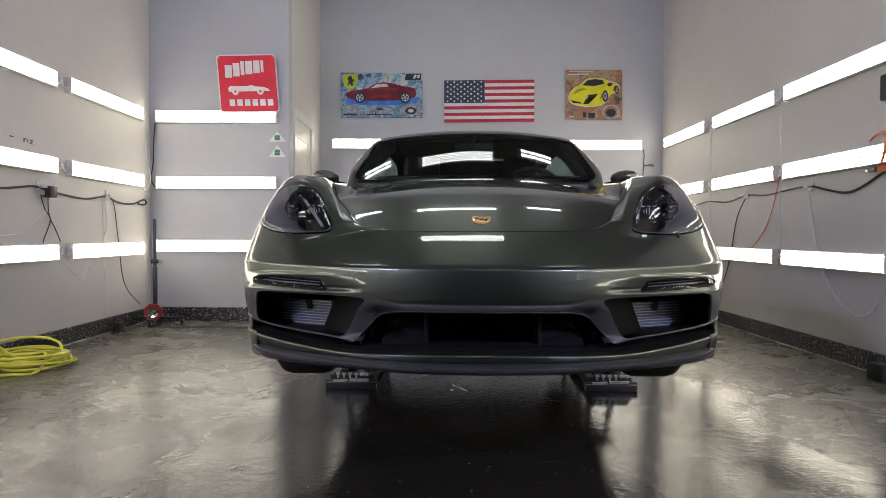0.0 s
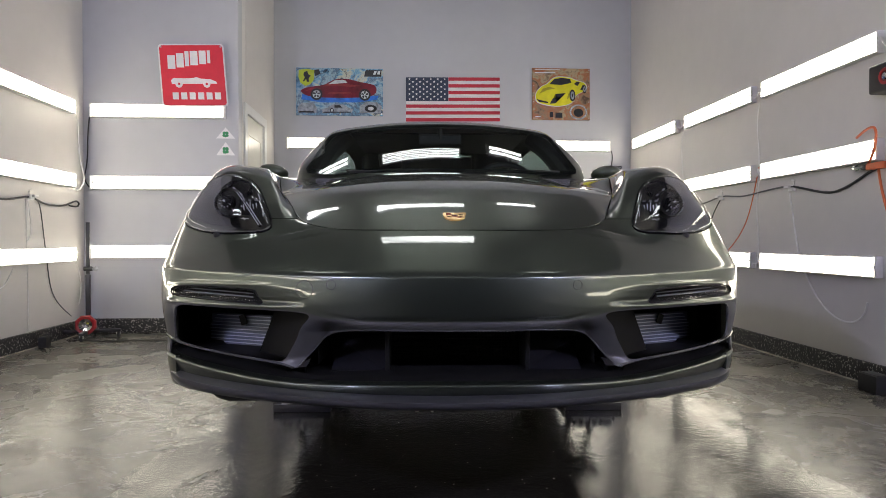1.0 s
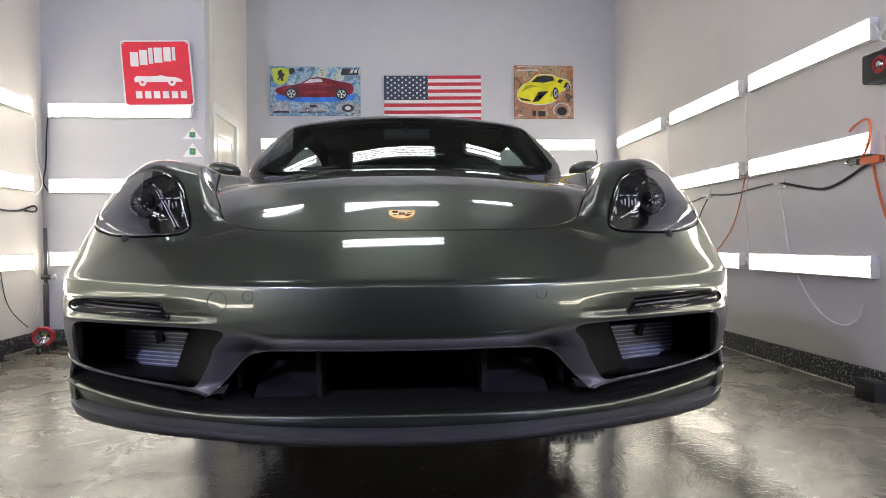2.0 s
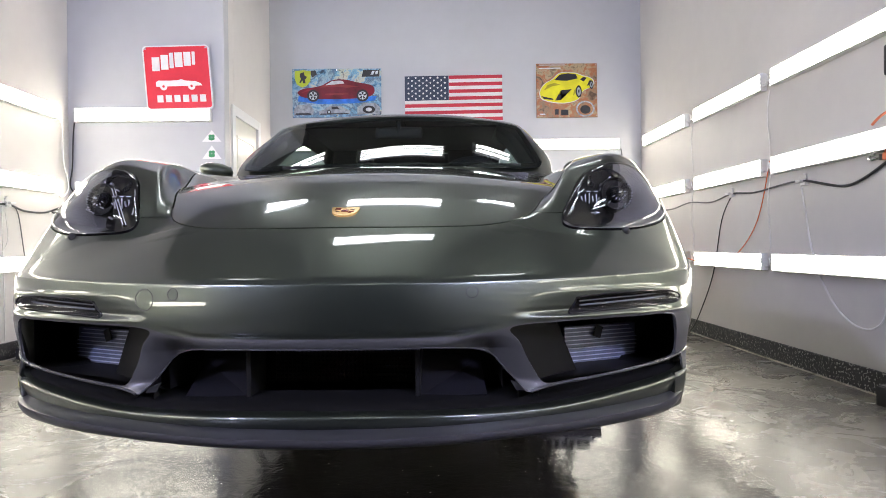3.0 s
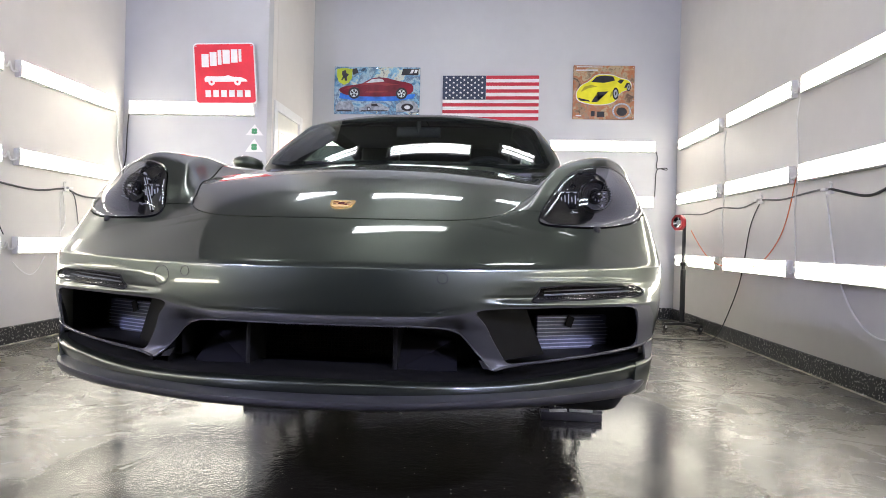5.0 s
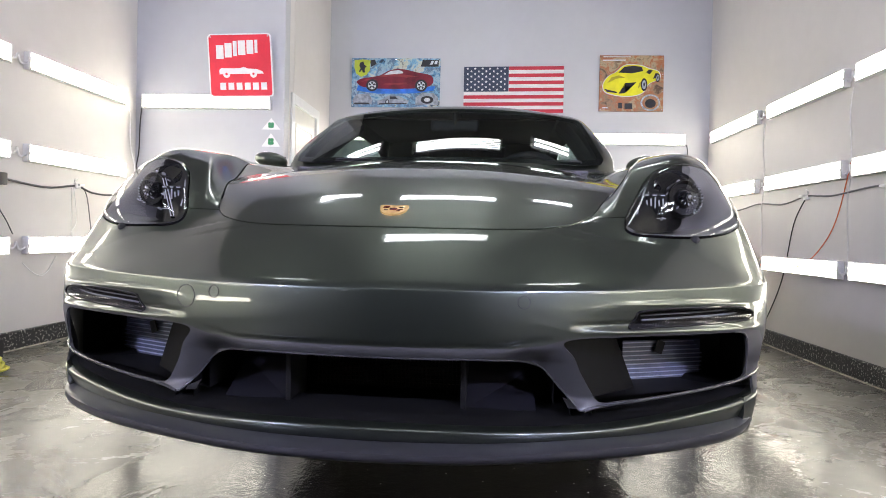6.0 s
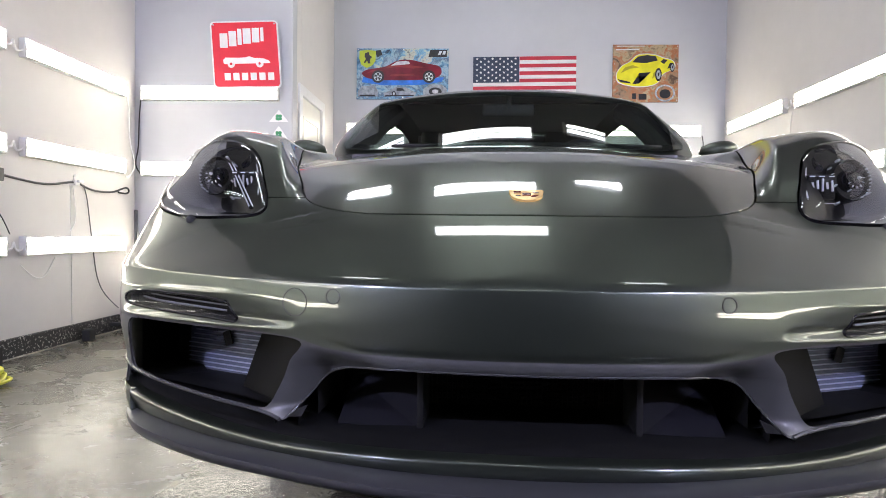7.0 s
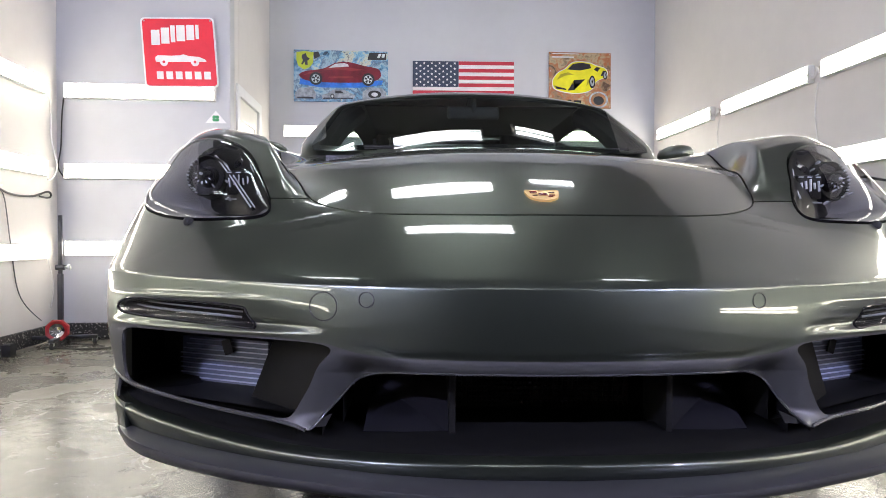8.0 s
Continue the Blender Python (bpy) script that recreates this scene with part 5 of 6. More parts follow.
# upper wordmark and lower line as plain blocks, a car outline between
xs = [.13, .265, .395, .475, .61, .735, .80]
for k in range(6):
    u0, u1 = xs[k], xs[k + 1] - .02
    lift = .03 * math.sin((u0 - .1) * 2.2) + .012 * k
    part("white_block", flat([(u0, .60 + lift), (u1, .60 + lift), (u1 + .005, .84 + lift - abs(k - 2) * .012), (u0 + .005, .84 + lift - abs(k - 2) * .012)], at, .004, .002), M_SIGNWHITE, sign, smooth=False)
for k in range(6):
    u0 = .17 + k * .128
    part("white_block", flat([(u0, .115), (u0 + .09, .115), (u0 + .09, .225), (u0, .225)], at, .004, .002), M_SIGNWHITE, sign, smooth=False)
body = [(.17, .36), (.86, .365), (.84, .40), (.76, .435), (.62, .445), (.55, .47), (.50, .455), (.38, .45), (.20, .455), (.165, .42)]
part("car_outline", flat(body, at, .004, .002), M_SIGNWHITE, sign, smooth=False)
for u in (.28, .70):
    part("white_disc", flat(disc(u, .36, .055, .06), at, .006, .002), M_SIGNWHITE, sign, smooth=False)
    part("red_disc", flat(disc(u, .36, .018, .02), at, .008, .002), M_RED, sign, smooth=False)
for u, v in ((.05, .95), (.95, .95)):
    part("screw", flat(disc(u, v, .012, .013, 10), at, .006, .004), M_STEEL, sign, smooth=False)

M_GREEN = mat("green_enamel", (0.03, 0.25, 0.09), 0.4, scale=20, vary=0.1)
for za, zb in ((2.075, 1.962), (1.926, 1.792)):
    tri = thing("triangle_sticker", "white triangular sticker with a green four-leaf clover", "sticker", group="clover stickers")
    at = quad_map((-1.915, STEP, za), (-1.727, STEP, za), (-1.727, STEP, zb), (-1.915, STEP, zb))
    part("backing", flat([(0, 0), (1, 0), (.5, 1)], at, .002, .002), M_SIGNWHITE, tri, smooth=False)
    for a in (45, 135, 225, 315):
        c = (.5 + .105 * math.cos(radians(a)), .38 + .16 * math.sin(radians(a)))
        part("leaf", flat(disc(*c, .09, .135, 12), at, .004, .002), M_GREEN, tri, smooth=False)
    part("stem", flat([(.485, .08), (.515, .08), (.51, .36), (.49, .36)], at, .0045, .002), M_GREEN, tri, smooth=False)


def art_material(name, colours, scale, seed):
    """Splashed paint: noise-warped patches of several colours."""
    m = bpy.data.materials.new(name)
    m.use_nodes = True
    nt = m.node_tree
    b = nt.nodes["Principled BSDF"]
    b.inputs["Roughness"].default_value = 0.25
    co = nt.nodes.new("ShaderNodeTexCoord")
    warp = nt.nodes.new("ShaderNodeTexNoise")
    warp.inputs["Scale"].default_value = scale * .6
    warp.inputs["Detail"].default_value = 5
    add = nt.nodes.new("ShaderNodeVectorMath")
    add.operation = "MULTIPLY_ADD"
    add.inputs[1].default_value = (.5, .5, .5)
    nt.links.new(co.outputs["Object"], warp.inputs["Vector"])
    nt.links.new(warp.outputs["Color"], add.inputs[0])
    nt.links.new(co.outputs["Object"], add.inputs[2])
    no = nt.nodes.new("ShaderNodeTexNoise")
    no.noise_dimensions = "4D"
    no.inputs["W"].default_value = seed
    no.inputs["Scale"].default_value = scale
    no.inputs["Detail"].default_value = 7
    no.inputs["Roughness"].default_value = 0.65
    nt.links.new(add.outputs[0], no.inputs["Vector"])
    ramp = nt.nodes.new("ShaderNodeValToRGB")
    ramp.color_ramp.interpolation = "LINEAR"
    el = ramp.color_ramp.elements
    el[0].position, el[1].position = .36, .64
    el[0].color, el[1].color = (*colours[0], 1), (*colours[-1], 1)
    for k, c in enumerate(colours[1:-1]):
        e = el.new(.36 + .28 * (k + 1) / (len(colours) - 1))
        e.color = (*c, 1)
    nt.links.new(no.outputs[0], ramp.inputs[0])
    nt.links.new(ramp.outputs[0], b.inputs["Base Color"])
    return m


M_ART_BLUE = art_material("splashed_blue_picture", [(.02, .035, .06), (.12, .28, .44), (.36, .50, .58), (.09, .14, .22), (.20, .42, .60), (.62, .62, .48), (.05, .08, .13)], 3.6, 0.8)
M_ART_RUST = art_material("splashed_rust_picture", [(.10, .06, .04), (.30, .20, .12), (.36, .12, .05), (.42, .33, .20), (.16, .11, .07)], 6, 4.0)
M_MAROON = mat("maroon_print", (0.16, 0.008, 0.02), 0.2, scale=9, vary=0.5)
M_MAROON_LIGHT = mat("light_red_print", (0.27, 0.03, 0.035), 0.2, scale=14, vary=0.3)
M_LEMON = mat("yellow_print", (0.72, 0.68, 0.02), 0.25, scale=12, vary=0.12)
M_LIME = mat("lime_print", (0.48, 0.56, 0.04), 0.25, scale=12, vary=0.12)
M_LEMON_DARK = mat("olive_print", (0.36, 0.33, 0.02), 0.25, scale=12, vary=0.12)
M_PRINTDARK = mat("dark_print", (0.02, 0.02, 0.022), 0.25, scale=20, vary=0.2)
M_PRINTGREY = mat("grey_print", (0.30, 0.33, 0.36), 0.25, scale=30, vary=0.5)
M_PRINTPALE = mat("pale_print", (0.62, 0.64, 0.64), 0.25, scale=30, vary=0.2)

# wide blue picture with a maroon car
pic = thing("wall_picture", "wide blue splashed picture of a maroon sports car", "picture", group="wall pictures")
Y = BACK - .03
at = quad_map((-1.402, Y, 3.152), (-.287, Y, 3.150), (-.290, Y, 2.545), (-1.402, Y, 2.543))
part("panel", flat([(0, 0), (1, 0), (1, 1), (0, 1)], at, 0, .03), M_ART_BLUE, pic, smooth=False)


def shapes(name, material, parent, at, out, *outlines):
    for o in outlines:
        part(name, flat(o, at, out, .002), material, parent, smooth=False)


low_cars = [[(.02, .05), (.23, .05), (.24, .14), (.20, .27), (.06, .26), (.015, .16)], [(.30, .05), (.64, .06), (.655, .13), (.60, .17), (.54, .235), (.42, .235), (.36, .16), (.30, .13)], [(.73, .05), (.98, .05), (.985, .20), (.93, .29), (.80, .29), (.73, .20)]]
M_BLUEPRINT = mat("blue_print", (0.03, 0.17, 0.62), 0.25, scale=9, vary=0.5)
shapes("blue_shape", M_BLUEPRINT, pic, at, .0012, [(.06, .33), (.30, .27), (.70, .28), (.93, .34), (.95, .43), (.70, .41), (.30, .41), (.07, .44)])
shapes("grey_shape", M_PRINTGREY, pic, at, .002, *low_cars)
shapes("dark_shape", M_PRINTDARK, pic, at, .0035, [(.03, .05), (.21, .05), (.20, .085), (.04, .085)], disc(.41, .105, .022, .05), disc(.86, .15, .07, .08), [(.44, .16), (.53, .165), (.50, .215), (.44, .215)], [(.31, .05), (.63, .06), (.63, .08), (.32, .075)],
       [(.78, .83), (.98, .83), (.98, .97), (.80, .97)], [(.22, .82), (.28, .88), (.26, .97), (.20, .95)])
shapes("pale_shape", M_PRINTPALE, pic, at, .005, [(.88, .87), (.91, .87), (.93, .95), (.90, .95)], [(.93, .88), (.96, .88), (.97, .95), (.94, .95)], disc(.86, .15, .035, .04), disc(.41, .105, .012, .028))
car_side = closed_curve([(.07, .47), (.06, .52), (.12, .58), (.24, .615), (.34, .66), (.42, .74), (.52, .775), (.62, .765), (.72, .72), (.84, .68), (.91, .63), (.925, .52), (.89, .44), (.75, .385), (.40, .37), (.20, .385), (.11, .42)], 4)
shapes("maroon_body", M_MAROON, pic, at, .006, [tuple(p) for p in car_side])
shapes("light_panel", M_MAROON_LIGHT, pic, at, .008, [(.30, .60), (.46, .63), (.62, .60), (.76, .63), (.60, .66), (.44, .69), (.35, .66)], [(.10, .50), (.20, .545), (.30, .56), (.17, .57)], [(.36, .45), (.64, .46), (.62, .50), (.38, .485)])
shapes("pale_window", M_PRINTPALE, pic, at, .0095, [(.37, .655), (.44, .735), (.53, .752), (.57, .735), (.585, .69), (.47, .67)])
for u in (.235, .79):
    shapes("dark_wheel", M_PRINTDARK, pic, at, .010, disc(u, .44, .068, .125))
    shapes("wheel_face", M_PRINTPALE, pic, at, .012, disc(u, .44, .046, .084))
    for k in range(5):
        a = k * 2 * math.pi / 5 + .3
        shapes("wheel_gap", M_PRINTDARK, pic, at, .0135, [(u + .012 * math.cos(a - .5), .44 + .022 * math.sin(a - .5)), (u + .042 * math.cos(a - .32), .44 + .078 * math.sin(a - .32)), (u + .042 * math.cos(a + .32), .44 + .078 * math.sin(a + .32)), (u + .012 * math.cos(a + .5), .44 + .022 * math.sin(a + .5))])
shapes("yellow_shield", M_LIME, pic, at, .006, [(.03, .95), (.12, .97), (.21, .95), (.205, .75), (.17, .66), (.11, .61), (.05, .68), (.028, .80)])
shapes("dark_mark", M_PRINTDARK, pic, at, .008, [(.09, .90), (.13, .93), (.14, .86), (.17, .83), (.145, .78), (.15, .70), (.125, .70), (.115, .76), (.09, .70), (.08, .72), (.10, .79), (.085, .84)])
for u in (.015, .5, .985):
    for v in (.03, .97):
        shapes("stud", M_CHROME, pic, at, .012, disc(u, v, .007, .012, 10))

# square rust picture with a yellow car
pic = thing("wall_picture", "square rust-brown picture of a yellow sports car", "picture", group="wall pictures")
at = quad_map((1.668, Y, 3.197), (2.433, Y, 3.197), (2.438, Y, 2.521), (1.670, Y, 2.519))
part("panel", flat([(0, 0), (1, 0), (1, 1), (0, 1)], at, 0, .03), M_ART_RUST, pic, smooth=False)
body = closed_curve([(.06, .42), (.07, .52), (.16, .64), (.26, .70), (.36, .80), (.50, .83), (.66, .81), (.78, .76), (.90, .72), (.94, .62), (.88, .55), (.76, .48), (.70, .36), (.58, .29), (.40, .27), (.20, .30), (.09, .35)], 4)
shapes("pale_halo", M_PRINTPALE, pic, at, .003, [(.5 + (u - .5) * 1.03, .55 + (v - .55) * 1.05) for u, v in body])
shapes("yellow_body", M_LEMON, pic, at, .005, [tuple(p) for p in body])
shapes("dark_window", M_PRINTDARK, pic, at, .007, [(.29, .69), (.38, .79), (.52, .815), (.65, .795), (.68, .72), (.50, .675)], [(.72, .70), (.77, .745), (.83, .73), (.78, .66)], [(.30, .31), (.36, .42), (.52, .46), (.58, .52), (.40, .50), (.44, .40), (.40, .32)], [(.07, .40), (.12, .34), (.28, .32), (.26, .35), (.13, .38)], [(.83, .58), (.87, .68), (.90, .68), (.90, .60)])
shapes("olive_panel", M_LEMON_DARK, pic, at, .0065, [(.12, .50), (.26, .58), (.40, .60), (.30, .64), (.18, .60)], [(.60, .40), (.66, .47), (.67, .56), (.62, .50)])
for u, v, ru, rv in ((.695, .475, .05, .115), (.905, .60, .035, .08)):
    shapes("dark_wheel", M_PRINTDARK, pic, at, .008, disc(u, v, ru, rv))
    shapes("wheel_face", M_PRINTGREY, pic, at, .010, disc(u, v, ru * .65, rv * .68))
    shapes("wheel_hub", M_PRINTDARK, pic, at, .012, disc(u, v, ru * .25, rv * .25))
shapes("dial_ring", M_PRINTGREY, pic, at, .003, disc(.80, .155, .155, .15))
shapes("dial_face", M_ART_RUST, pic, at, .005, disc(.80, .155, .125, .12))
shapes("dial_dark", M_PRINTDARK, pic, at, .0065, disc(.80, .14, .085, .08))
for k in range(14):
    a = radians(-30 + k * 18)
    c = (.80 + .138 * math.cos(a), .155 + .134 * math.sin(a))
    shapes("dial_tick", M_PRINTPALE, pic, at, .0065, disc(*c, .007, .007, 6))
shapes("scrawl_bar", M_PRINTDARK, pic, at, .003, [(.30, .05), (.36, .05), (.36, .15), (.30, .15)], [(.40, .04), (.52, .04), (.52, .14), (.40, .14)])
shapes("scrawl_bar", M_PRINTPALE, pic, at, .003, [(.04, .90), (.40, .905), (.40, .925), (.04, .92)], [(.05, .965), (.48, .967), (.48, .98), (.05, .98)], [(.05, .05), (.14, .05), (.14, .07), (.05, .07)])
for u in (.02, .98):
    for v in (.03, .35, .66, .97):
        shapes("stud", M_CHROME, pic, at, .006, disc(u, v, .009, .010, 10))

# flag of painted boards
M_FLAGRED = mat("weathered_red_board", (0.50, 0.02, 0.04), 0.5, scale=5, vary=0.2, bump=0.15, bump_scale=25, stretch=(1, 1, 14))
M_FLAGWHITE = mat("weathered_white_board", (0.74, 0.72, 0.70), 0.5, scale=5, vary=0.12, bump=0.15, bump_scale=25, stretch=(1, 1, 14))
M_FLAGBLUE = mat("weathered_navy_board", (0.022, 0.036, 0.07), 0.5, scale=5, vary=0.25, bump=0.15, bump_scale=25, stretch=(1, 1, 14))
flag = thing("wooden_flag", "wooden flag of red and white boards with a navy starred field", "flag")
at = quad_map((.008, Y, 3.048), (1.236, Y, 3.064), (1.239, Y, 2.492), (.010, Y, 2.476))
for k in range(13):
    v1, v0 = 1 - k / 13, 1 - (k + 1) / 13 + .004
    part("board", flat([(.452 if k < 7 else 0, v0), (1, v0), (1, v1), (.452 if k < 7 else 0, v1)], at, 0, .02), M_FLAGRED if k % 2 == 0 else M_FLAGWHITE, flag, smooth=False)
canton = part("canton", flat([(0, 6 / 13 + .004), (.449, 6 / 13 + .004), (.449, 1), (0, 1)], at, 0, .02), M_FLAGBLUE, flag, "navy field with white stars", smooth=False)
for r in range(9):
    n = 6 if r % 2 == 0 else 5
    for c in range(n):
        u = .449 * ((2 * c + 1 + (r % 2)) / 12)
        v = 1 - (7 / 13) * ((r + .75) / 9.5)
        star = []
        for k in range(10):
            rad = .0135 if k % 2 == 0 else .006
            a = math.pi / 2 + k * math.pi / 5
            star.append((u + rad * math.cos(a), v + rad * 2.15 * math.sin(a)))
        part("star", flat(star, at, .003, .003), M_FLAGWHITE, canton, smooth=False)

# ---- work light stands ----
def work_stand(x, y, top, lamp_z, turn, label):
    st = thing("work_light_stand", label, "light stand", pose(x, y, 0, 0, 0, turn), group="work light stands")
    part("lower_pole", box((-.02, -.02, .06), (.02, .02, top * .55), .004), M_BLACK, st)
    part("upper_pole", box((-.014, -.014, top * .55), (.014, .014, top), .003), M_BLACK, st)
    cl = part("clamp", cyl((-.035, 0, top * .60), (.035, 0, top * .60), .022), M_BLACK, st)
    part("clamp_knob", lathe([(.001, .05), (.022, .047), (.026, .03), (.01, .015), (.008, 0)], Matrix.Translation((.03, 0, top * .60)) @ pose(0, 0, 0, 0, 90, 0), 14), M_STEEL, cl)
    part("foot_bar", box((-.28, -.022, .055), (.28, .022, .085), .006), M_BLACK, st)
    part("foot_bar", box((-.022, -.26, .056), (.022, .26, .084), .006), M_BLACK, st)
    for cx, cy in ((-.26, 0), (.26, 0), (0, -.24), (0, .24)):
        c = part("castor", lathe([(.001, -.012), (.026, -.012), (.03, -.006), (.03, .006), (.026, .012), (.001, .012)], Matrix.Translation((cx, cy, .03)) @ pose(0, 0, 0, 0, 90, 0), 18), M_RUBBER, st)
        part("castor_fork", box((cx - .02, cy - .012, .03), (cx + .02, cy + .012, .062), .004), M_STEEL, c)
    m = Matrix.Translation((0, -.075, lamp_z)) @ pose(0, 0, 0, 90, 0, 0)
    lamp = part("lamp_head", lathe([(.001, -.035), (.07, -.03), (.092, -.01), (.095, .03), (.085, .04), (.058, .03), (.056, .01), (.001, .008)], m @ pose(0, 0, 0, 0, 0, 22.5), 8), M_REDPLASTIC, st, "red eight-sided lamp head", angle=20)
    part("lamp_face", lathe([(.001, .02), (.03, .018), (.05, .03), (.058, .035)], m, 20), M_CHROME, lamp, "silver reflector")
    part("lamp_grip", box((-.02, -.04, lamp_z - .03), (.02, .0, lamp_z + .03), .006), M_REDPLASTIC, lamp)
    return st


work_stand(-3.0, 6.62, 1.10, .14, 12, "black work light stand on castors with its red lamp set low")
work_stand(2.80, 7.75, 1.22, 1.19, -62, "black work light stand on castors with a red lamp on top")

M_CORDGREY = mat("grey_cord", (0.12, 0.12, 0.12), 0.5, scale=20, vary=0.15)
# ---- cords, plugs and boxes along the walls ----
def cord(name, label, pts, r, material, sides=7):
    return tagged(part(name, tube(pts, r, sides), material), label, "cable")


RX, LX = RIGHT - .012, LEFT + .012
cord("wall_cable", "black rubber power cord slung along the wall", [(RX - .02, 5.12, 1.345), (RX, 4.85, 1.285), (RX, 4.65, 1.275), (RX, 4.45, 1.335), (RX, 4.3, 1.385), (RX, 4.0, 1.40), (RX, 3.5, 1.38)], .009, M_CORDBLACK)
cord("wall_cable", "thin grey power cord slung along the wall between clips", [(RX, 8.7, 1.30), (RX, 8.3, 1.315), (RX, 7.7, 1.29), (RX, 7.2, 1.33), (RX, 6.7, 1.30), (RX, 6.3, 1.345), (RX, 5.95, 1.325), (RX, 5.6, 1.34), (RX, 5.3, 1.355), (RX - .02, 5.14, 1.345)], .007, M_CORDGREY)
cord("wall_cable", "black rubber power cord slung along the wall", [(LX, 3.2, 1.30), (LX, 4.0, 1.275), (LX, 4.6, 1.275), (LX, 4.95, 1.315), (LX + .02, 5.1, 1.30), (LX, 5.4, 1.275), (LX, 5.75, 1.262), (LX, 6.05, 1.30), (LX, 6.25, 1.262), (LX, 6.5, 1.25), (LX, 6.68, 1.275), (LX + .01, 6.82, 1.31), (LX + .01, 6.84, 1.265), (LX, 6.7, 1.262)], .0085, M_CORDBLACK)
cord("drop_cord", "thin grey cord hanging down the wall to the lamp", [(LX, 6.10, 1.29), (LX, 6.2, 1.24), (LX, 6.26, 1.0), (LX, 6.32, .7), (LX, 6.42, .42), (-3.12, 6.55, .22)], .0045, M_CORDGREY)
cord("drop_cord", "thin white cord hanging down the wall", [(LX, 6.0, 1.28), (LX, 6.01, .9), (LX, 6.02, .5), (LX, 6.02, .16)], .004, M_CORDWHITE)
cord("drop_cord", "thin grey cord with a small switch, hanging on the wall", [(LX, 6.03, 1.29), (LX, 6.06, 1.15), (LX, 6.07, 1.0), (LX, 6.03, .93), (LX, 6.0, .90)], .004, M_CORDWHITE)
cord("drop_cord", "thin white cord sagging from the outlet", [(LX, 5.2, 1.28), (LX, 5.12, 1.1), (LX, 4.95, .99), (LX, 4.7, .935), (LX, 4.3, .93)], .005, M_CORDWHITE)
cord("drop_cord", "thin black cord hanging crossed below the adapter", [(LX, 5.08, 1.26), (LX, 5.14, 1.13), (LX, 5.2, 1.06), (LX, 5.13, .93), (LX, 5.10, .87)], .004, M_CORDBLACK)
cord("drop_cord", "thin black cord hanging crossed below the adapter", [(LX + .008, 5.16, 1.26), (LX + .008, 5.17, 1.1), (LX + .008, 5.24, 1.0), (LX + .008, 5.32, .88)], .004, M_CORDBLACK)
cord("light_cord", "white cord linking the wall lights in the corner", [(LX + .02, 6.79, 2.16), (LX + .01, 6.86, 2.02), (LX + .02, 6.86, 1.75), (LX + .04, 6.9, 1.55), (LX + .02, 6.86, 1.43), (LX + .01, 6.8, 1.42)], .006, M_CORDWHITE)
cord("light_cord", "black cord linking the wall lights in the corner", [(-3.15, 6.98, 2.16), (-3.17, 6.985, 1.95), (-3.18, 6.985, 1.7), (-3.2, 6.98, 1.55), (-3.15, 6.985, 1.45)], .006, M_CORDBLACK)
cord("light_cord", "white cord hanging in the corner under the lights", [(LX + .01, 6.80, .72), (LX + .02, 6.86, .55), (LX + .02, 6.86, .40), (LX + .02, 6.82, .30)], .005, M_CORDWHITE)
cord("light_cord", "white cord end hanging below a wall light", [(LX + .01, 5.8, .70), (LX + .01, 5.72, .60), (LX + .01, 5.62, .55), (LX + .01, 5.5, .60), (LX + .01, 5.42, .66)], .005, M_CORDWHITE)
for y in (5.635, 7.115):
    for z0, z1 in ((2.1, 1.56), (1.44, .82)):
        cord("light_cord", "thin white cord linking two wall lights", [(RX, y, z0), (RX - .005, y + .025, z0 * .65 + z1 * .35), (RX, y + .01, z0 * .3 + z1 * .7), (RX, y, z1)], .0045, M_CORDWHITE)
for x, y, zs in ((LX, 5.35, (2.212, 1.507, .795)), (RX, 5.628, (2.18, 1.505, .762)), (RX, 7.12, (2.18, 1.505, .762))):
    out = .02 if x < 0 else -.02
    for z in zs:
        cord("light_cord", "short white jumper cord between two wall lights", [(x + out, y - .105, z), (x + out * 1.6, y - .05, z - .018), (x + out, y - .01, z + .026), (x + out * .6, y + .03, z - .03), (x + out, y + .105, z - .004)], .008, M_CORDWHITE)
cord("hanging_cord", "white cord hanging from the wall outlet in a loop", [(RX - .03, 5.16, 1.30), (RX - .01, 5.13, 1.05), (RX - .01, 5.05, .80), (RX - .01, 4.88, .55), (RX, 4.70, .41), (RX, 4.52, .38), (RX, 4.40, .44), (RX, 4.36, .53)], .006, M_CORDWHITE)
cord("extension_cable", "orange extension cord sagging from the wall to the lamp stand", [(RX, 5.64, 1.55), (RX, 5.70, 1.38), (RX, 5.82, 1.12), (RX, 6.02, .92), (2.95, 6.25, .77), (2.90, 6.6, .74), (2.86, 7.1, .80), (2.81, 7.55, 1.10)], .0045, M_ORANGE)
cord("extension_cable", "orange extension cord draped over the wall light", [(RX - .01, 4.46, 1.61), (RX - .03, 4.38, 1.632), (RX - .06, 4.26, 1.645), (RX - .085, 4.19, 1.60), (RX - .08, 4.21, 1.50), (RX - .03, 4.32, 1.43), (RX - .015, 4.37, 1.39)], .008, M_ORANGE)
cord("extension_cable", "orange extension cord hanging from its plug", [(RX - .02, 4.25, 1.40), (RX - .01, 4.24, 1.28), (RX, 4.17, 1.05), (RX, 4.05, .85), (RX, 3.9, .72), (RX, 3.6, .66)], .008, M_ORANGE)
cord("floor_cord", "black cord running down the wall and over the floor", [(RX, 6.28, 1.33), (RX, 6.46, 1.15), (RX, 6.56, .9), (RX, 6.68, .6), (RX - .03, 6.84, .3), (2.88, 6.97, .03), (2.68, 6.93, .008), (2.35, 6.9, .008), (2.0, 7.1, .008)], .005, M_CORDBLACK)
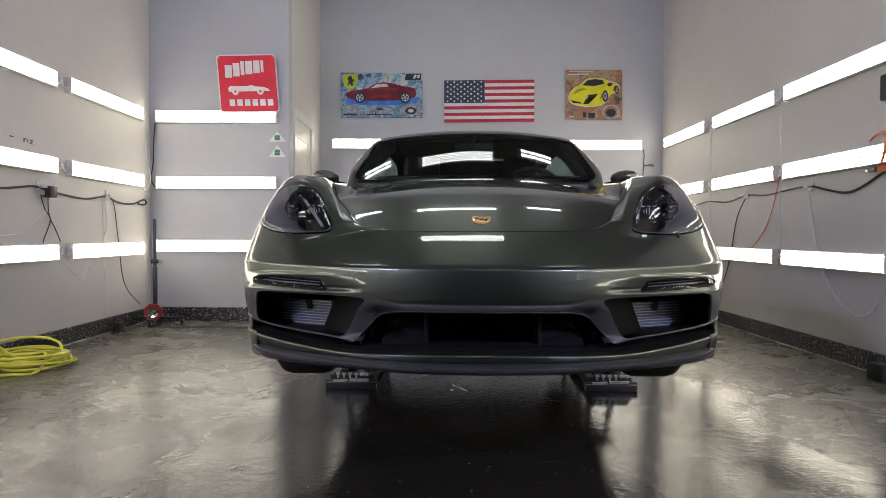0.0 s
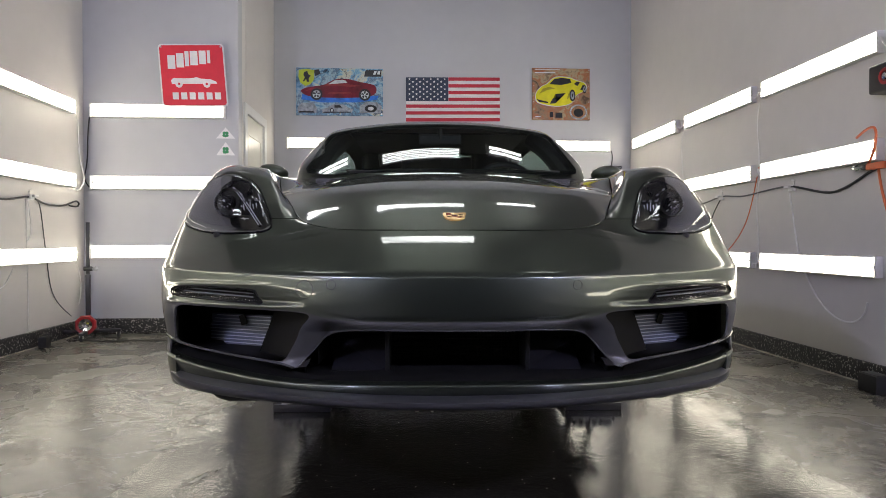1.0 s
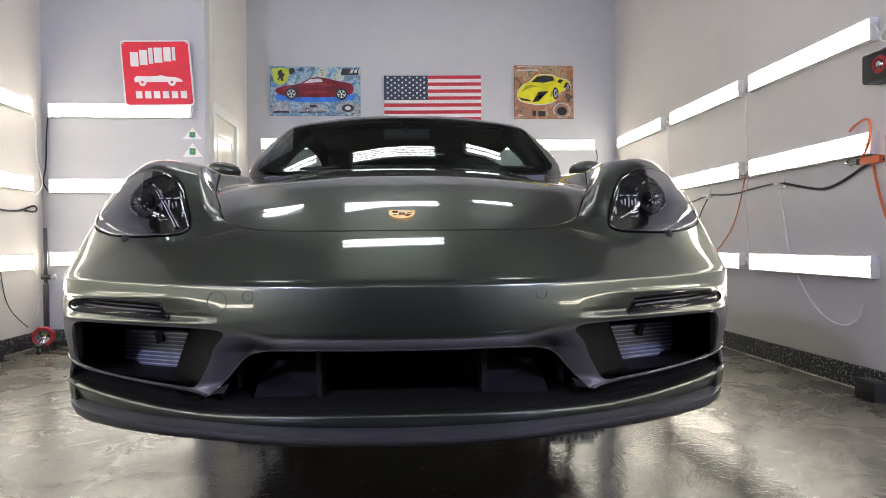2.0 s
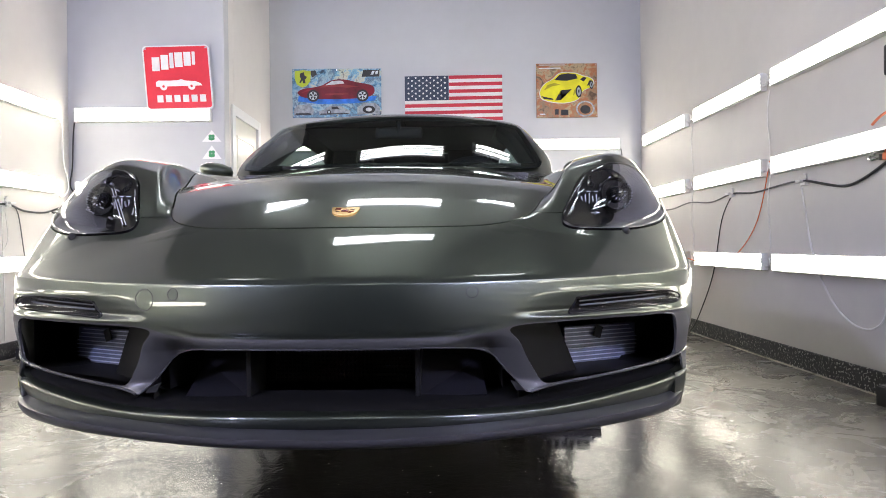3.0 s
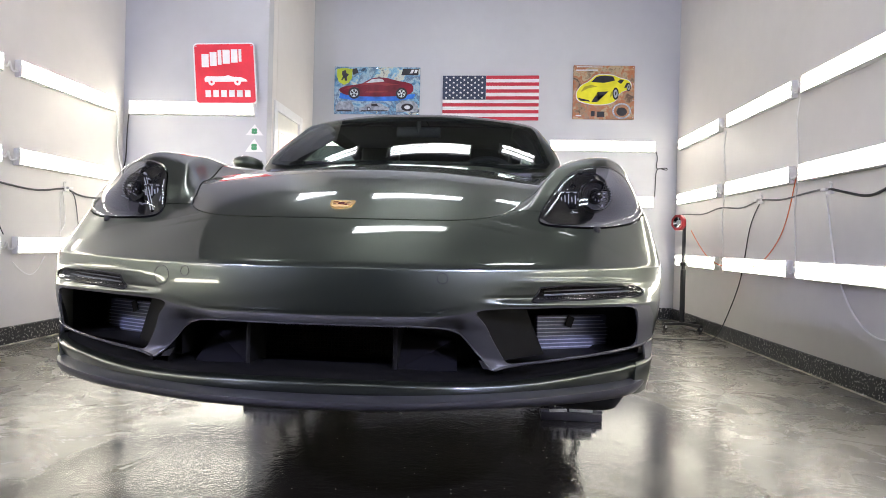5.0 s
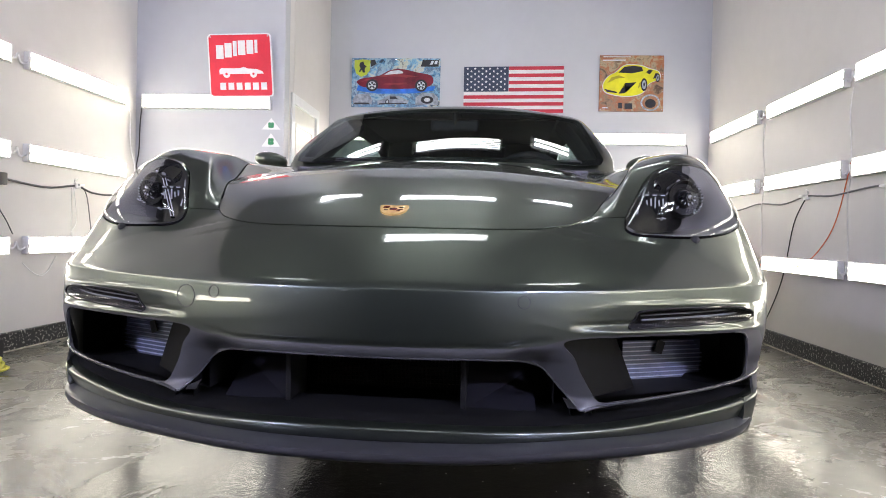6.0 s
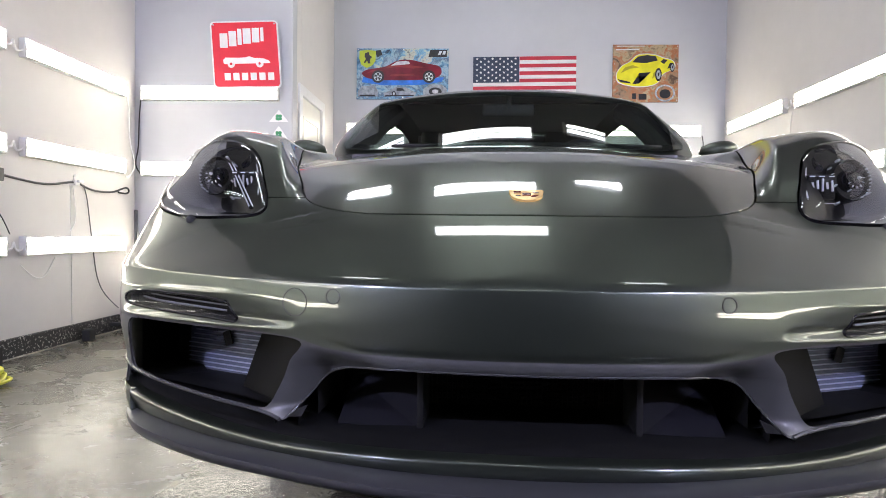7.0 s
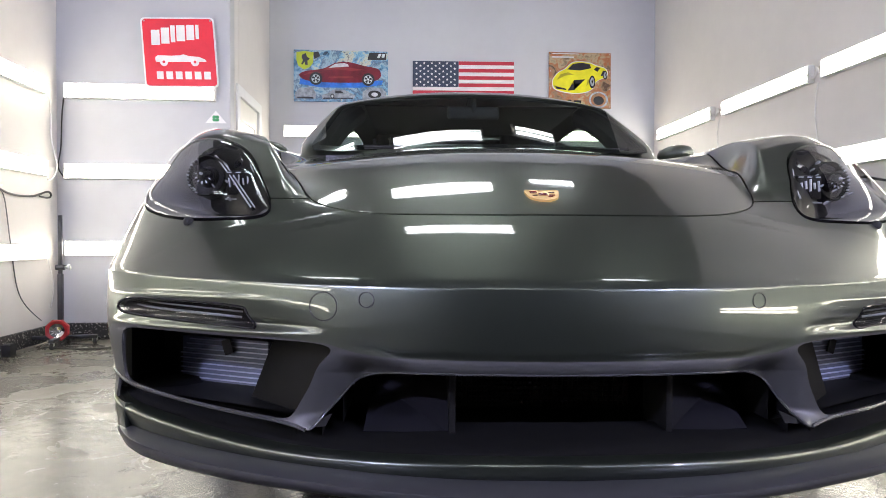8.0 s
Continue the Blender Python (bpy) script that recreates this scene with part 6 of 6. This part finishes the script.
cord("floor_cord", "black cord lying on the floor along the wall", [(-3.0, 6.45, .008), (-2.7, 6.4, .008), (-2.3, 6.45, .008), (-1.8, 6.4, .008), (-1.2, 6.55, .008)], .007, M_CORDBLACK)
cord("light_cord", "short black cord with a knot beside the end-wall light", [(2.735, 8.735, 2.12), (2.75, 8.738, 2.02), (2.74, 8.738, 1.93), (2.78, 8.735, 1.905), (2.86, 8.735, 1.915), (2.86, 8.735, 1.89), (2.76, 8.735, 1.90), (2.735, 8.738, 1.75), (2.73, 8.738, 1.55)], .006, M_CORDBLACK)
cord("light_cord", "white cord coiled at the end of the wall light", [(RX - .02, 4.235, 2.2), (RX - .04, 4.16, 2.13), (RX - .03, 4.1, 2.16), (RX - .03, 4.07, 2.11), (RX - .03, 4.12, 2.07), (RX - .03, 4.18, 2.11), (RX - .03, 4.1, 2.18)], .006, M_CORDWHITE)


def outlet(x, y, z, s, label):
    o = thing("wall_outlet", label, "outlet", pose(x, y, z))
    part("plug_body", box((-.03 * (s > 0), -.03, -.022), (.03 * (s < 0), .03, .022), .006), M_CORDWHITE, o)
    part("adapter", box((-.055 if s > 0 else .028, -.015, .0), (-.028 if s > 0 else .055, .05, .02), .004), M_CORDWHITE, o)
    part("hook", tube([(-.02 * s, -.03, .02), (-.03 * s, -.05, .05), (-.03 * s, -.02, .06)], .006, 6), M_CORDWHITE, o)
    return o


outlet(RIGHT, 5.17, 1.335, 1, "white plug socket on the wall with a cord plugged in")
outlet(RIGHT, 6.27, 1.335, 1, "white plug socket on the wall cord")
outlet(LEFT, 5.05, 1.31, -1, "white plug socket on the wall cord")
outlet(LEFT, 6.07, 1.30, -1, "white plug socket on the wall cord")
ad = thing("power_adapter", "black power adapter plugged in at the wall", "adapter", pose(LEFT, 5.16, 1.285))
part("block", box((0, -.045, -.045), (.07, .045, .045), .008), M_BLACK, ad)
part("socket_rim", box((.0, -.05, -.03), (.02, .07, .01), .004), M_CORDWHITE, ad)
pl = thing("orange_plug", "orange three-way plug on the wall cord", "plug", pose(RIGHT, 4.30, 1.405))
part("plug_body", box((-.045, -.11, -.022), (0, .05, .022), .01), M_ORANGE, pl)
part("socket_end", box((-.04, .05, -.018), (-.005, .085, .018), .006), M_BLACK, pl)
part("clip", tube([(-.03, .08, .0), (-.05, .13, -.01), (-.04, .17, .01), (-.02, .14, .02)], .008, 6), M_CHROME, pl)
bx = thing("junction_box", "grey wall junction box beside the cords", "junction box", pose(RIGHT, 4.08, 1.44))
part("case", box((-.05, -.06, -.09), (0, .06, .09), .006), M_STEEL, bx)
part("cover", box((-.056, -.05, -.08), (-.05, .05, .08), .003), M_STEEL, bx)

reel = thing("cord_reel", "dark grey wall-mounted reel box with a red ring", "cord reel", pose(RIGHT, 4.07, 1.925))
part("case", box((-.12, -.22, -.088), (0, .165, .088), .022, 4), M_BLACK, reel)
part("back_plate", box((-.012, -.20, -.10), (0, .15, .10), .004), M_STEEL, reel)
m = Matrix.Translation((-.12, .02, .0)) @ pose(0, 0, 0, 0, -90, 0)
part("red_ring", lathe([(.030, .0), (.034, .006), (.048, .006), (.052, .0)], m, 28), M_REDPLASTIC, reel, "red ring")
part("hub", lathe([(.001, .008), (.018, .007), (.026, .0)], m, 20), M_CHROME, reel, "bright metal hub")

# black blocks by the wall foot
for x, y, sx, sy, sz in ((RIGHT - .13, 4.14, .10, .16, .11), (LEFT + .10, 4.98, .09, .22, .13), (LEFT + .09, 6.12, .07, .08, .09)):
    b = thing("rubber_block", "black rubber block on the floor by the wall", "block", pose(x, y, 0), group="rubber blocks")
    part("body", box((-sx / 2, -sy / 2, 0), (sx / 2, sy / 2, sz), .01), M_RUBBER, b)
    part("top_plate", box((-sx / 2 + .01, -sy / 2 + .01, sz), (sx / 2 - .01, sy / 2 - .01, sz + .006), .003), M_BLACK, b)

# scribbled mark on the wall, as plain bars
note = thing("wall_mark", "small dark handwritten mark on the wall", "mark")
for y, z, w, h in ((4.76, 1.672, .05, .007), (4.90, 1.665, .010, .030), (4.915, 1.676, .03, .007), (4.945, 1.664, .007, .026), (4.985, 1.675, .035, .007), (4.985, 1.660, .030, .007), (4.985, 1.648, .035, .007)):
    part("bar", box((LEFT, y - w / 2, z - h / 2), (LEFT + .002, y + w / 2, z + h / 2)), M_PRINTDARK, note, smooth=False)

# yellow air hose in a loose coil on the floor
rng = random.Random(7)
pts = []
for k in range(132):
    a = k * 2 * math.pi / 12
    turn = k / 12
    r = .235 + .05 * math.sin(turn * 2.1) + .02 * rng.uniform(-1, 1)
    ox, oy = .03 * math.sin(turn * 1.7), .025 * math.cos(turn * 2.3)
    z = .012 + .0075 * turn + .008 * (1 + math.sin(a * 2 + turn))
    if 60 < k < 70:
        z += .13 * math.sin((k - 60) / 10 * math.pi)
    pts.append((-2.955 + ox + 1.0 * r * math.cos(a), 4.53 + oy + .85 * r * math.sin(a), z))
pts += [(-2.75, 4.3, .011), (-2.85, 4.2, .011), (-3.0, 4.1, .011)]
hose = thing("air_hose", "yellow air hose lying in a loose coil", "hose")
part("coil", tube(pts, .0095, 8, 3), M_YELLOW, hose)
part("coupling", add_cyl(cyl((-3.0, 4.1, .012), (-3.05, 4.06, .012), .012), (-3.05, 4.06, .012), (-3.07, 4.045, .012), .016, 6), M_STEEL, hose)

# pale splinters lying on the floor under the car
for a, b in (((-.228, 4.160), (-.108, 4.245)), ((.063, 3.991), (.143, 3.847)), ((.047, 3.862), (.066, 3.858))):
    d = Vector((b[0] - a[0], b[1] - a[1], 0))
    chip = thing("splinter", "thin pale wood splinter lying on the floor", "splinter", Matrix.Translation((a[0], a[1], 0)) @ pose(0, 0, 0, 0, 0, math.degrees(math.atan2(d.y, d.x))), group="splinters")
    part("sliver", box((0, -.004, 0), (d.length, .004, .004), .0012), M_CORDWHITE, chip)
